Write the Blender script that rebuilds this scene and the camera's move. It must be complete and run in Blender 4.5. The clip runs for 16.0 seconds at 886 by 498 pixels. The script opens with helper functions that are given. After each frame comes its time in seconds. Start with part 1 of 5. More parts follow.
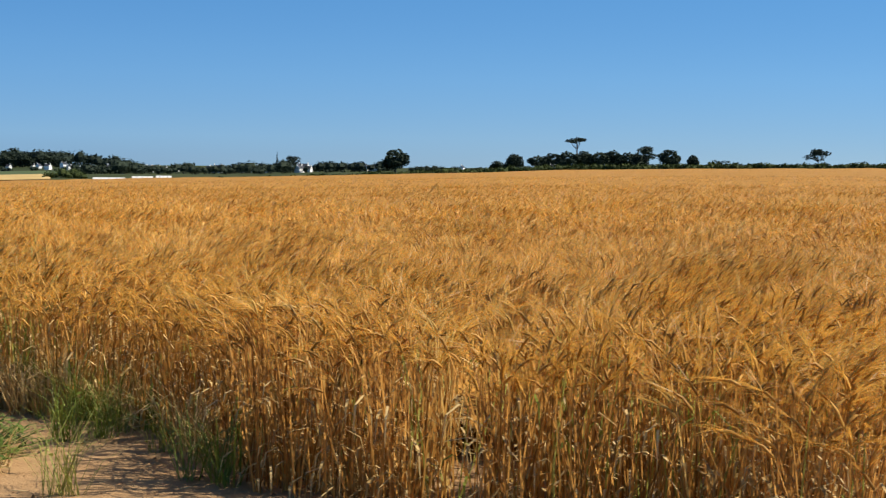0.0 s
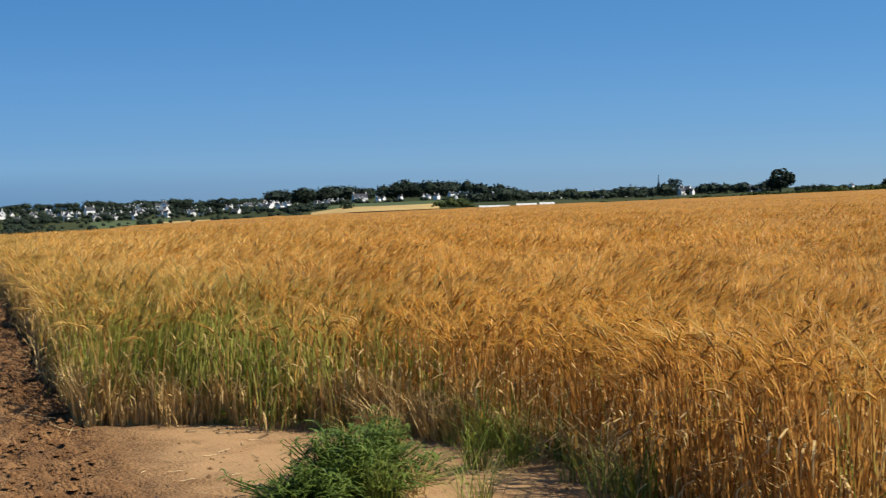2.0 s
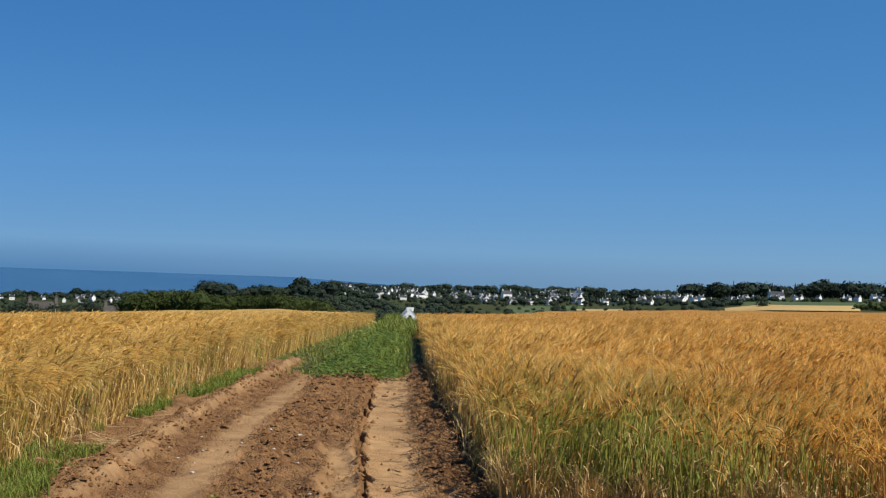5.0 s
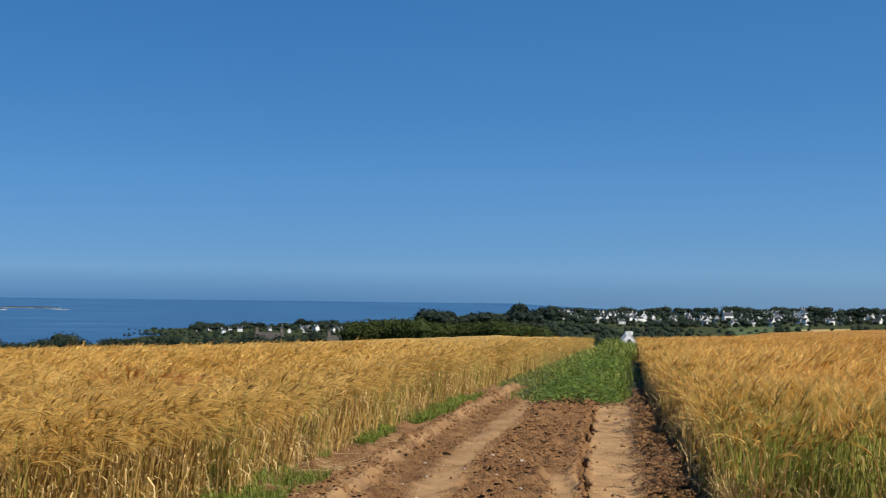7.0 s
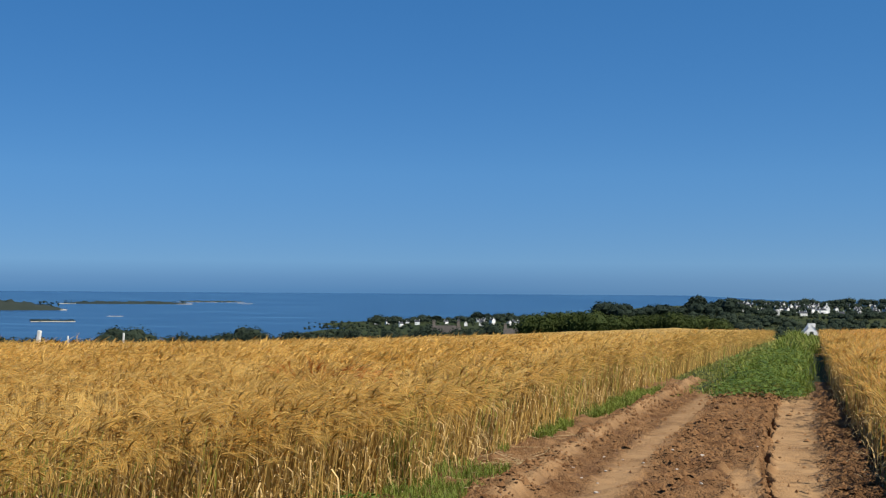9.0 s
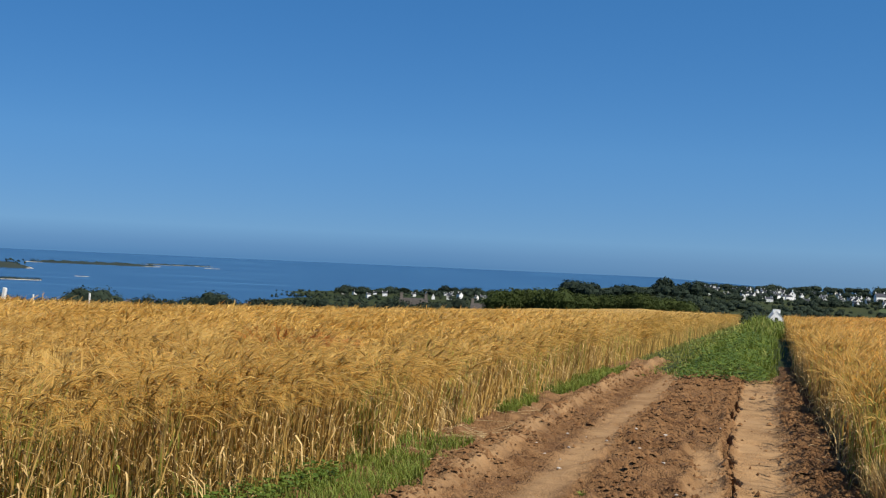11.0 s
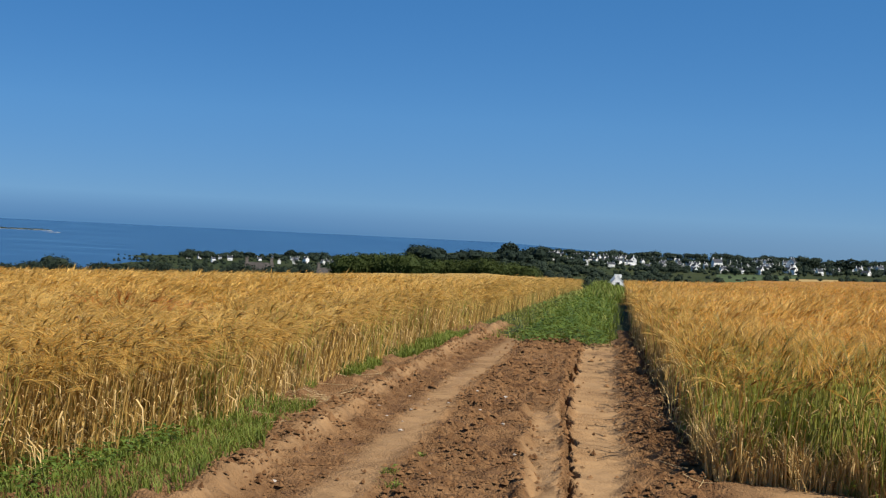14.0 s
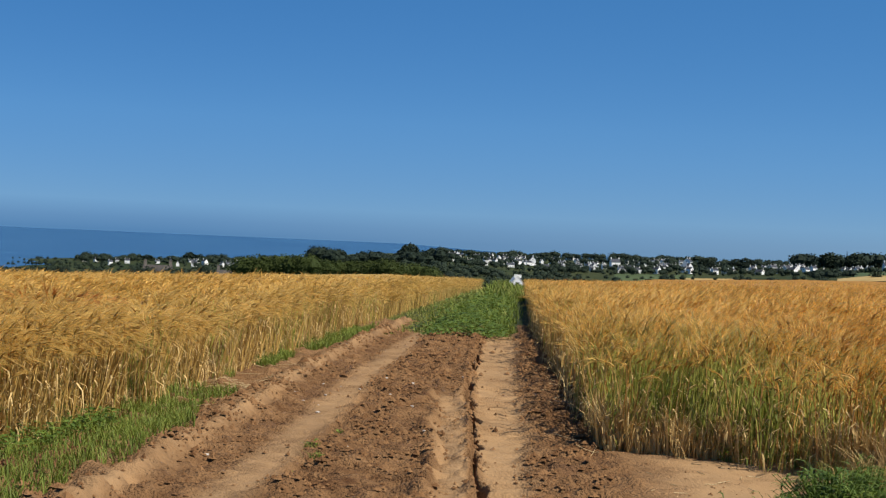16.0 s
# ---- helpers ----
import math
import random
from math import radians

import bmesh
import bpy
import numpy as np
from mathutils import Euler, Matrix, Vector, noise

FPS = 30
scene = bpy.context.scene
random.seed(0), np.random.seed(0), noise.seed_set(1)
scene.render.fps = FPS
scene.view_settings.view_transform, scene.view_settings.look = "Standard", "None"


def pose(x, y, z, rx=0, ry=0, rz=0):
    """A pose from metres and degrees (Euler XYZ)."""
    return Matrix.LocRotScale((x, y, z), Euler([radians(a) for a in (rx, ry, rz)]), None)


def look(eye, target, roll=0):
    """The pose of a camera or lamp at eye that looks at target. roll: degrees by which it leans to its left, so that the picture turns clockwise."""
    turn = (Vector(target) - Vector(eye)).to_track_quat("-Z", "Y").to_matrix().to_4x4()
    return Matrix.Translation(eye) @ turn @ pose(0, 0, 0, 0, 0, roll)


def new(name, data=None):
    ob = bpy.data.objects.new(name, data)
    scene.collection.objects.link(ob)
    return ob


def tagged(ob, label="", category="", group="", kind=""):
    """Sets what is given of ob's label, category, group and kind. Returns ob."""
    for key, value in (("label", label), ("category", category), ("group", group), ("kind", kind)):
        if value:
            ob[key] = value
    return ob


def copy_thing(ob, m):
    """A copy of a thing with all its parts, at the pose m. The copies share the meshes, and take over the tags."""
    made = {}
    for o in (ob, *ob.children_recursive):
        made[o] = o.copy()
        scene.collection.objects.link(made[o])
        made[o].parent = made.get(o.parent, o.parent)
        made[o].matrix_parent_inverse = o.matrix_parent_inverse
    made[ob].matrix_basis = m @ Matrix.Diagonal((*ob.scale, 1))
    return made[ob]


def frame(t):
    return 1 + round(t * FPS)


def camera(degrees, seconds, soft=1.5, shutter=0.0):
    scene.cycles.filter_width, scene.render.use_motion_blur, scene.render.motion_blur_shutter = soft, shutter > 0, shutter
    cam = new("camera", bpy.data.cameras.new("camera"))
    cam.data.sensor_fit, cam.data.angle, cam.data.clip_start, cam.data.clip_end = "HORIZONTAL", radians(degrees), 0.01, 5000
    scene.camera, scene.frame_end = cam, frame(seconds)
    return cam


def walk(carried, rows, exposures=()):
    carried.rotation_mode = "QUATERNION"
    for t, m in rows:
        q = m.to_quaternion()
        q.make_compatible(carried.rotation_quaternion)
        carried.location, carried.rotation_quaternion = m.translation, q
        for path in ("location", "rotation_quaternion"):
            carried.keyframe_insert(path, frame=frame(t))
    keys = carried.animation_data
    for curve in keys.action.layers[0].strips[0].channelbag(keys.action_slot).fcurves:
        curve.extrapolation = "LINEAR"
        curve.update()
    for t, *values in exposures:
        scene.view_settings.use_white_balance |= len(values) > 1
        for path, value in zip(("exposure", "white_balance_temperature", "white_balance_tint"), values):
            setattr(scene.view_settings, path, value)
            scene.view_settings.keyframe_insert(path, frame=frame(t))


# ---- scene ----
cam = camera(33.6, 16.0, soft=1.2, shutter=0.12)
PATH = [
    (0, (1.392, 0.285, 1.553), (2.408, 2.005, 1.442), 0.7),
    (0.5, (1.379, 0.364, 1.536), (2.267, 2.153, 1.427), -0.2),
    (1, (1.38, 0.469, 1.539), (2.199, 2.29, 1.429), 0.9),
    (1.5, (1.346, 0.57, 1.537), (2.089, 2.424, 1.423), 0.9),
    (2, (1.342, 0.513, 1.555), (1.883, 2.437, 1.478), -1.0),
    (2.5, (1.307, 0.434, 1.584), (1.712, 2.392, 1.549), -1.6),
    (3, (1.292, 0.424, 1.584), (1.561, 2.405, 1.582), -0.1),
    (3.5, (1.27, 0.389, 1.596), (1.409, 2.385, 1.604), 0.2),
    (3.7, (1.258, 0.371, 1.601), (1.353, 2.369, 1.621), -0.0),
    (6, (1.163, 0.284, 1.656), (1.047, 2.28, 1.707), 3.9),
    (6.5, (1.17, 0.297, 1.651), (0.956, 2.284, 1.714), 3.5),
    (7, (1.18, 0.337, 1.631), (0.874, 2.313, 1.701), 0.7),
    (7.5, (1.163, 0.372, 1.638), (0.732, 2.324, 1.704), -2.3),
    (8, (1.183, 0.285, 1.64), (0.646, 2.211, 1.693), -0.5),
    (8.5, (1.167, 0.271, 1.652), (0.605, 2.189, 1.735), -0.1),
    (9, (1.174, 0.293, 1.642), (0.635, 2.218, 1.7), 0.4),
    (11.3, (1.148, 0.323, 1.626), (0.649, 2.26, 1.646), 2.6),
    (11.5, (1.172, 0.321, 1.626), (0.662, 2.254, 1.648), 1.8),
    (12, (1.179, 0.222, 1.627), (0.696, 2.162, 1.663), 3.1),
    (12.5, (1.199, 0.191, 1.626), (0.769, 2.143, 1.666), 3.1),
    (13, (1.187, 0.24, 1.618), (0.83, 2.208, 1.649), 3.7),
    (13.5, (1.191, 0.217, 1.62), (0.868, 2.191, 1.617), 4.0),
    (14, (1.197, 0.233, 1.625), (0.905, 2.212, 1.609), 2.8),
    (14.5, (1.2, 0.221, 1.615), (0.935, 2.203, 1.603), 3.7),
    (15, (1.212, 0.024, 1.627), (0.975, 2.009, 1.612), 1.9),
    (15.5, (1.199, -0.243, 1.599), (0.987, 1.746, 1.592), 3.2),
    (16, (1.234, -0.814, 1.57), (1.077, 1.18, 1.562), 2.5),
]
walk(cam, [(t, look(eye, target, roll)) for t, eye, target, roll in PATH], exposures=[(0, 0.65, 6850, 10), (1.5, 0.56, 6800, 10), (3.5, 0.37, 6550, 10), (16, 0.35, 6550, 10)])

# ---- light ----
SUN_AZ, SUN_EL = 115.0, 50.0          # degrees clockwise from +y, and up
sun_dir = Vector((math.sin(radians(SUN_AZ)) * math.cos(radians(SUN_EL)), math.cos(radians(SUN_AZ)) * math.cos(radians(SUN_EL)), math.sin(radians(SUN_EL))))
sun = new("sun", bpy.data.lights.new("sun", "SUN"))
sun.data.energy, sun.data.angle, sun.data.color = 4.9, radians(0.5), (1.0, 0.93, 0.82)
sun.matrix_basis = look((0, 0, 60), Vector((0, 0, 60)) - sun_dir)

world = bpy.data.worlds.new("sky")
scene.world = world
world.use_nodes = True
wn, wl = world.node_tree.nodes, world.node_tree.links
sky = wn.new("ShaderNodeTexSky")
sky.sky_type, sky.sun_disc = "NISHITA", False
sky.sun_elevation, sky.sun_rotation = radians(SUN_EL), radians(SUN_AZ)
sky.altitude, sky.air_density, sky.dust_density, sky.ozone_density = 0, 0.45, 0.0, 6.0
hue = wn.new("ShaderNodeHueSaturation")
hue.inputs["Saturation"].default_value = 1.58
soft_sky = wn.new("ShaderNodeGamma")
soft_sky.inputs["Gamma"].default_value = 0.52
tint = wn.new("ShaderNodeMix")
tint.data_type, tint.blend_type = "RGBA", "MULTIPLY"
tint.inputs["Factor"].default_value, tint.inputs[7].default_value = 1.0, (0.66, 0.905, 1.07, 1)
wl.new(sky.outputs[0], soft_sky.inputs["Color"])
wl.new(soft_sky.outputs[0], hue.inputs["Color"])
wl.new(hue.outputs[0], tint.inputs[6])
# sea haze dims the sky just above the water; towards the sun the sky is paler
direction, axes = wn.new("ShaderNodeTexCoord"), wn.new("ShaderNodeSeparateXYZ")
wl.new(direction.outputs["Generated"], axes.inputs[0])
height = wn.new("ShaderNodeMapRange")
height.inputs["From Max"].default_value = 0.2
wl.new(axes.outputs["Z"], height.inputs["Value"])


def sky_ramp(stops):
    ramp = wn.new("ShaderNodeValToRGB")
    while len(ramp.color_ramp.elements) < len(stops):
        ramp.color_ramp.elements.new(0.5)
    for el, (at, colour) in zip(ramp.color_ramp.elements, stops):
        el.position, el.color = at, (*colour, 1)
    wl.new(height.outputs["Result"], ramp.inputs["Fac"])
    return ramp


seaward = sky_ramp([(0.0, (0.34, 0.46, 0.66)), (0.04, (0.50, 0.57, 0.73)), (0.10, (0.80, 0.80, 0.88)), (0.4, (1.04, 0.99, 1.0)), (1.0, (1.0, 1.0, 1.02))])
landward = sky_ramp([(0.0, (1.06, 0.90, 0.90)), (0.3, (1.3, 1.14, 1.09)), (1.0, (1.42, 1.30, 1.22))])
side = wn.new("ShaderNodeMapRange")
side.inputs["From Min"].default_value, side.inputs["From Max"].default_value = -0.26, 0.72
wl.new(axes.outputs["X"], side.inputs["Value"])
bank, dimmed = wn.new("ShaderNodeMix"), wn.new("ShaderNodeMix")
bank.data_type, dimmed.data_type, dimmed.blend_type = "RGBA", "RGBA", "MULTIPLY"
dimmed.inputs["Factor"].default_value = 1.0
wl.new(side.outputs["Result"], bank.inputs["Factor"])
wl.new(seaward.outputs["Color"], bank.inputs[6])
wl.new(landward.outputs["Color"], bank.inputs[7])
wl.new(tint.outputs[2], dimmed.inputs[6])
wl.new(bank.outputs[2], dimmed.inputs[7])
wl.new(dimmed.outputs[2], wn["Background"].inputs["Color"])
wn["Background"].inputs["Strength"].default_value = 0.1625


# ---- materials ----
def material(name, low, high, scale=8.0, rough=0.8, bump=0.0, fine=0.0, island=0.0, through_light=0.0, metallic=0.0, stain=None, spec=0.3, objvar=0.0, sheer=0.0):
    """Two colours mixed by coarse and fine noise, with variation per island or object, bump and translucency."""
    m = bpy.data.materials.new(name)
    m.use_nodes = True
    n, l = m.node_tree.nodes, m.node_tree.links
    p = n["Principled BSDF"]
    co = n.new("ShaderNodeTexCoord")
    a = n.new("ShaderNodeTexNoise")
    a.inputs["Scale"].default_value, a.inputs["Detail"].default_value = scale, 6
    l.new(co.outputs["Object"], a.inputs["Vector"])
    b = n.new("ShaderNodeTexNoise")
    b.inputs["Scale"].default_value, b.inputs["Detail"].default_value = scale * 0.11, 3
    l.new(co.outputs["Object"], b.inputs["Vector"])
    add = n.new("ShaderNodeMath")
    add.operation = "MULTIPLY_ADD"
    l.new(a.outputs["Fac"], add.inputs[0])
    add.inputs[1].default_value = 1.3
    l.new(b.outputs["Fac"], add.inputs[2])
    fac = n.new("ShaderNodeMapRange")
    fac.inputs["From Min"].default_value, fac.inputs["From Max"].default_value = 0.75, 1.6
    l.new(add.outputs[0], fac.inputs["Value"])
    value = fac.outputs["Result"]
    for amount, node, socket in ((island, "ShaderNodeNewGeometry", "Random Per Island"), (objvar, "ShaderNodeObjectInfo", "Random")):
        if amount:
            g = n.new(node)
            s = n.new("ShaderNodeMix")
            s.inputs["Factor"].default_value = amount
            l.new(value, s.inputs[2])
            l.new(g.outputs[socket], s.inputs[3])
            value = s.outputs[0]
    mix = n.new("ShaderNodeMix")
    mix.data_type = "RGBA"
    mix.inputs[6].default_value, mix.inputs[7].default_value = (*low, 1), (*high, 1)
    l.new(value, mix.inputs["Factor"])
    colour = mix.outputs[2]
    if stain:
        c = n.new("ShaderNodeTexNoise")
        c.inputs["Scale"].default_value, c.inputs["Detail"].default_value = stain[1], 4
        l.new(co.outputs["Object"], c.inputs["Vector"])
        r = n.new("ShaderNodeMapRange")
        r.inputs["From Min"].default_value, r.inputs["From Max"].default_value = stain[2], stain[2] + 0.12
        l.new(c.outputs["Fac"], r.inputs["Value"])
        w = n.new("ShaderNodeMix")
        w.data_type = "RGBA"
        l.new(r.outputs["Result"], w.inputs["Factor"])
        l.new(colour, w.inputs[6])
        w.inputs[7].default_value = (*stain[0], 1)
        colour = w.outputs[2]
    l.new(colour, p.inputs["Base Color"])
    p.inputs["Roughness"].default_value, p.inputs["Metallic"].default_value = rough, metallic
    p.inputs["Specular IOR Level"].default_value = spec
    if bump:
        f = n.new("ShaderNodeTexNoise")
        f.inputs["Scale"].default_value, f.inputs["Detail"].default_value = fine or scale * 3, 8
        l.new(co.outputs["Object"], f.inputs["Vector"])
        bp = n.new("ShaderNodeBump")
        bp.inputs["Strength"].default_value, bp.inputs["Distance"].default_value = 1.0, bump
        l.new(f.outputs["Fac"], bp.inputs["Height"])
        l.new(bp.outputs[0], p.inputs["Normal"])
    if through_light:
        t = n.new("ShaderNodeBsdfTranslucent")
        l.new(colour, t.inputs["Color"])
        s = n.new("ShaderNodeMixShader")
        s.inputs[0].default_value = through_light
        l.new(p.outputs[0], s.inputs[1])
        l.new(t.outputs[0], s.inputs[2])
        l.new(s.outputs[0], n["Material Output"].inputs["Surface"])
        if sheer:
            c = n.new("ShaderNodeBsdfTransparent")
            w = n.new("ShaderNodeMixShader")
            w.inputs[0].default_value = sheer
            l.new(s.outputs[0], w.inputs[1])
            l.new(c.outputs[0], w.inputs[2])
            l.new(w.outputs[0], n["Material Output"].inputs["Surface"])
    return m


M = {}
M["stem"] = material("barley_stem", (0.17, 0.085, 0.014), (0.84, 0.57, 0.185), 3, 0.4, island=0.9, through_light=0.1)
M["stem_green"] = material("green_barley_stem", (0.172, 0.215, 0.0258), (0.568, 0.533, 0.12), 3, 0.6, island=0.75, through_light=0.2)
M["ear"] = material("barley_ear", (0.284, 0.155, 0.0301), (0.671, 0.439, 0.12), 4, 0.6, island=0.8, through_light=0.25)
M["awn"] = material("barley_awn", (0.50, 0.275, 0.042), (0.94, 0.66, 0.215), 2.2, 0.4, island=0.3, through_light=0.45, sheer=0.55)
M["canopy"] = material("barley_canopy", (0.27, 0.158, 0.0338), (0.54, 0.36, 0.105), 5.0, 0.9, 0.10, 14)
M["stem_red"] = material("ruddy_barley_stem", (0.17, 0.065, 0.010), (0.82, 0.43, 0.105), 3, 0.45, island=0.9, through_light=0.1)
M["ear_red"] = material("ruddy_barley_ear", (0.27, 0.125, 0.02), (0.70, 0.39, 0.085), 4, 0.6, island=0.8, through_light=0.25)
M["awn_red"] = material("ruddy_barley_awn", (0.50, 0.235, 0.03), (0.93, 0.55, 0.125), 2.2, 0.4, island=0.3, through_light=0.45, sheer=0.58)
M["canopy_red"] = material("ruddy_barley_canopy", (0.247, 0.109, 0.015), (0.435, 0.221, 0.0375), 5.0, 0.9, 0.10, 14)
M["ear_green"] = material("unripe_barley_ear", (0.172, 0.146, 0.0258), (0.43, 0.344, 0.086), 4, 0.6, island=0.8, through_light=0.3)
M["awn_green"] = material("unripe_barley_awn", (0.34, 0.26, 0.04), (0.74, 0.54, 0.16), 2.2, 0.4, island=0.4, through_light=0.45, sheer=0.58)
M["leaf"] = material("dry_barley_leaf", (0.22, 0.13, 0.035), (0.78, 0.57, 0.25), 5, 0.6, island=0.85, through_light=0.2)
M["soil"] = material("dry_soil", (0.100, 0.047, 0.020), (0.30, 0.168, 0.076), 9, 0.95, 0.05, 45, stain=((0.15, 0.080, 0.040), 2.1, 0.58), spec=0.1)
def packed_soil():
    """Loose brown earth turning to a pale rolled crust where the mesh says that wheels have packed it."""
    m = M["soil"]
    n, l = m.node_tree.nodes, m.node_tree.links
    p = n["Principled BSDF"]
    old = p.inputs["Base Color"].links[0].from_socket
    a = n.new("ShaderNodeAttribute")
    a.attribute_name = "packed"
    w = n.new("ShaderNodeMix")
    w.data_type = "RGBA"
    w.inputs[7].default_value = (0.365, 0.232, 0.115, 1)
    f = n.new("ShaderNodeMath")
    f.operation = "MULTIPLY"
    f.inputs[1].default_value = 0.8
    l.new(a.outputs["Fac"], f.inputs[0])
    l.new(f.outputs[0], w.inputs["Factor"])
    l.new(old, w.inputs[6])
    l.new(w.outputs[2], p.inputs["Base Color"])
    bump = p.inputs["Normal"].links[0].from_node
    k = n.new("ShaderNodeMapRange")
    k.inputs["To Min"].default_value, k.inputs["To Max"].default_value = 1.0, 0.28
    l.new(a.outputs["Fac"], k.inputs["Value"])
    l.new(k.outputs["Result"], bump.inputs["Strength"])


packed_soil()
M["clod"] = material("soil_clod", (0.10, 0.046, 0.019), (0.27, 0.148, 0.066), 7, 0.95, 0.02, 40, island=0.6, spec=0.1)
M["stone"] = material("pale_stone", (0.353, 0.302, 0.252), (0.521, 0.47, 0.403), 20, 0.8, 0.006, 60)
M["shore"] = material("wooded_shore", (0.018, 0.0279, 0.0246), (0.041, 0.0508, 0.0394), 0.02, 0.95, 0.3, 0.3, spec=0.1)
M["land"] = material("far_farmland", (0.018, 0.0312, 0.00984), (0.0615, 0.0672, 0.0246), 0.02, 0.95, 0.3, 0.5, spec=0.1)
M["grass"] = material("fresh_grass", (0.0855, 0.126, 0.0144), (0.242, 0.288, 0.0495), 2, 0.6, island=0.7, through_light=0.3)
M["straw_leaf"] = material("bleached_leaf", (0.34, 0.22, 0.075), (0.66, 0.48, 0.21), 4, 0.7, island=0.8, through_light=0.2)
M["flag_leaf"] = material("green_barley_leaf", (0.0792, 0.119, 0.0108), (0.317, 0.36, 0.054), 2, 0.6, island=0.75, through_light=0.35)
M["dry_grass"] = material("yellowing_grass", (0.152, 0.171, 0.027), (0.378, 0.36, 0.099), 2, 0.6, island=0.7, through_light=0.3)
M["weed"] = material("weed_leaf", (0.0475, 0.0907, 0.0121), (0.164, 0.233, 0.0389), 2, 0.55, island=0.7, through_light=0.3)
M["straw"] = material("straw", (0.302, 0.21, 0.0924), (0.554, 0.42, 0.227), 4, 0.6, island=0.8)
# slight blue shift in the base colour stands in for distance haze
M["foliage"] = material("tree_foliage", (0.0148, 0.0246, 0.018), (0.0369, 0.0517, 0.0312), 0.5, 0.75, island=0.5, through_light=0.12, objvar=0.35, spec=0.1)
M["pine"] = material("pine_foliage", (0.0139, 0.0238, 0.018), (0.0295, 0.0426, 0.0279), 0.5, 0.75, island=0.5, through_light=0.08, objvar=0.3, spec=0.1)
M["hedge"] = material("hedge_foliage", (0.0223, 0.0379, 0.00782), (0.0669, 0.0864, 0.0201), 0.6, 0.7, island=0.6, through_light=0.18, spec=0.15)
M["bark"] = material("tree_bark", (0.05, 0.037, 0.025), (0.12, 0.09, 0.065), 3, 0.9, 0.02)
M["render"] = material("white_lime_render", (0.82, 0.81, 0.77), (0.93, 0.92, 0.90), 1.2, 0.9, 0.01, objvar=0.5, spec=0.2)
M["granite"] = material("grey_granite", (0.12, 0.10, 0.085), (0.21, 0.18, 0.155), 2.5, 0.9, 0.02)
M["slate"] = material("slate_roof", (0.0287, 0.0328, 0.041), (0.0779, 0.082, 0.0943), 2.0, 0.85, 0.01, objvar=0.6, spec=0.12)
M["stone_roof"] = material("weathered_stone_roof", (0.05, 0.045, 0.042), (0.105, 0.095, 0.085), 2.0, 0.9, 0.01, spec=0.1)
M["pale_roof"] = material("pale_lichen_roof", (0.64, 0.62, 0.57), (0.80, 0.78, 0.73), 2.0, 0.9, 0.01, spec=0.1)
M["glass"] = material("dark_window_glass", (0.02, 0.025, 0.03), (0.05, 0.06, 0.07), 1, 0.1, spec=0.6)
M["wood"] = material("painted_wood", (0.10, 0.16, 0.24), (0.18, 0.25, 0.33), 2, 0.6)
M["plastic"] = material("white_tunnel_film", (0.59, 0.59, 0.558), (0.722, 0.722, 0.697), 0.6, 0.4, 0.01, through_light=0.1)
M["paint"] = material("white_paint", (0.70, 0.70, 0.67), (0.85, 0.85, 0.83), 6, 0.6)
M["sand"] = material("pale_sand", (0.41, 0.361, 0.279), (0.541, 0.492, 0.394), 0.02, 0.9)
M["gold_field"] = material("ripe_far_field", (0.328, 0.221, 0.0738), (0.508, 0.369, 0.148), 0.15, 0.9, 0.1, 2)
M["green_field"] = material("green_far_field", (0.041, 0.0656, 0.018), (0.082, 0.111, 0.0344), 0.08, 0.9, 0.1, 2)
def sea_material():
    """Blue water with long pale streaks mixed into its base colour."""
    m = material("sea_water", (0.009, 0.031, 0.070), (0.018, 0.053, 0.105), 0.004, 0.22, 0.25, 0.25, spec=0.5)
    n, l = m.node_tree.nodes, m.node_tree.links
    p = n["Principled BSDF"]
    old = p.inputs["Base Color"].links[0].from_socket
    co, mp, nz, ramp, mix = (n.new("ShaderNode" + k) for k in ("TexCoord", "Mapping", "TexNoise", "MapRange", "Mix"))
    mp.inputs["Rotation"].default_value = (0, 0, radians(-25))
    mp.inputs["Scale"].default_value = (0.0035, 0.03, 1)
    nz.inputs["Scale"].default_value, nz.inputs["Detail"].default_value = 1.0, 3
    ramp.inputs["From Min"].default_value, ramp.inputs["From Max"].default_value = 0.56, 0.66
    mix.data_type = "RGBA"
    mix.inputs[7].default_value = (0.075, 0.19, 0.30, 1)
    l.new(co.outputs["Object"], mp.inputs["Vector"])
    l.new(mp.outputs[0], nz.inputs["Vector"])
    l.new(nz.outputs["Fac"], ramp.inputs["Value"])
    l.new(ramp.outputs["Result"], mix.inputs["Factor"])
    l.new(old, mix.inputs[6])
    l.new(mix.outputs[2], p.inputs["Base Color"])
    return m


M["sea"] = sea_material()


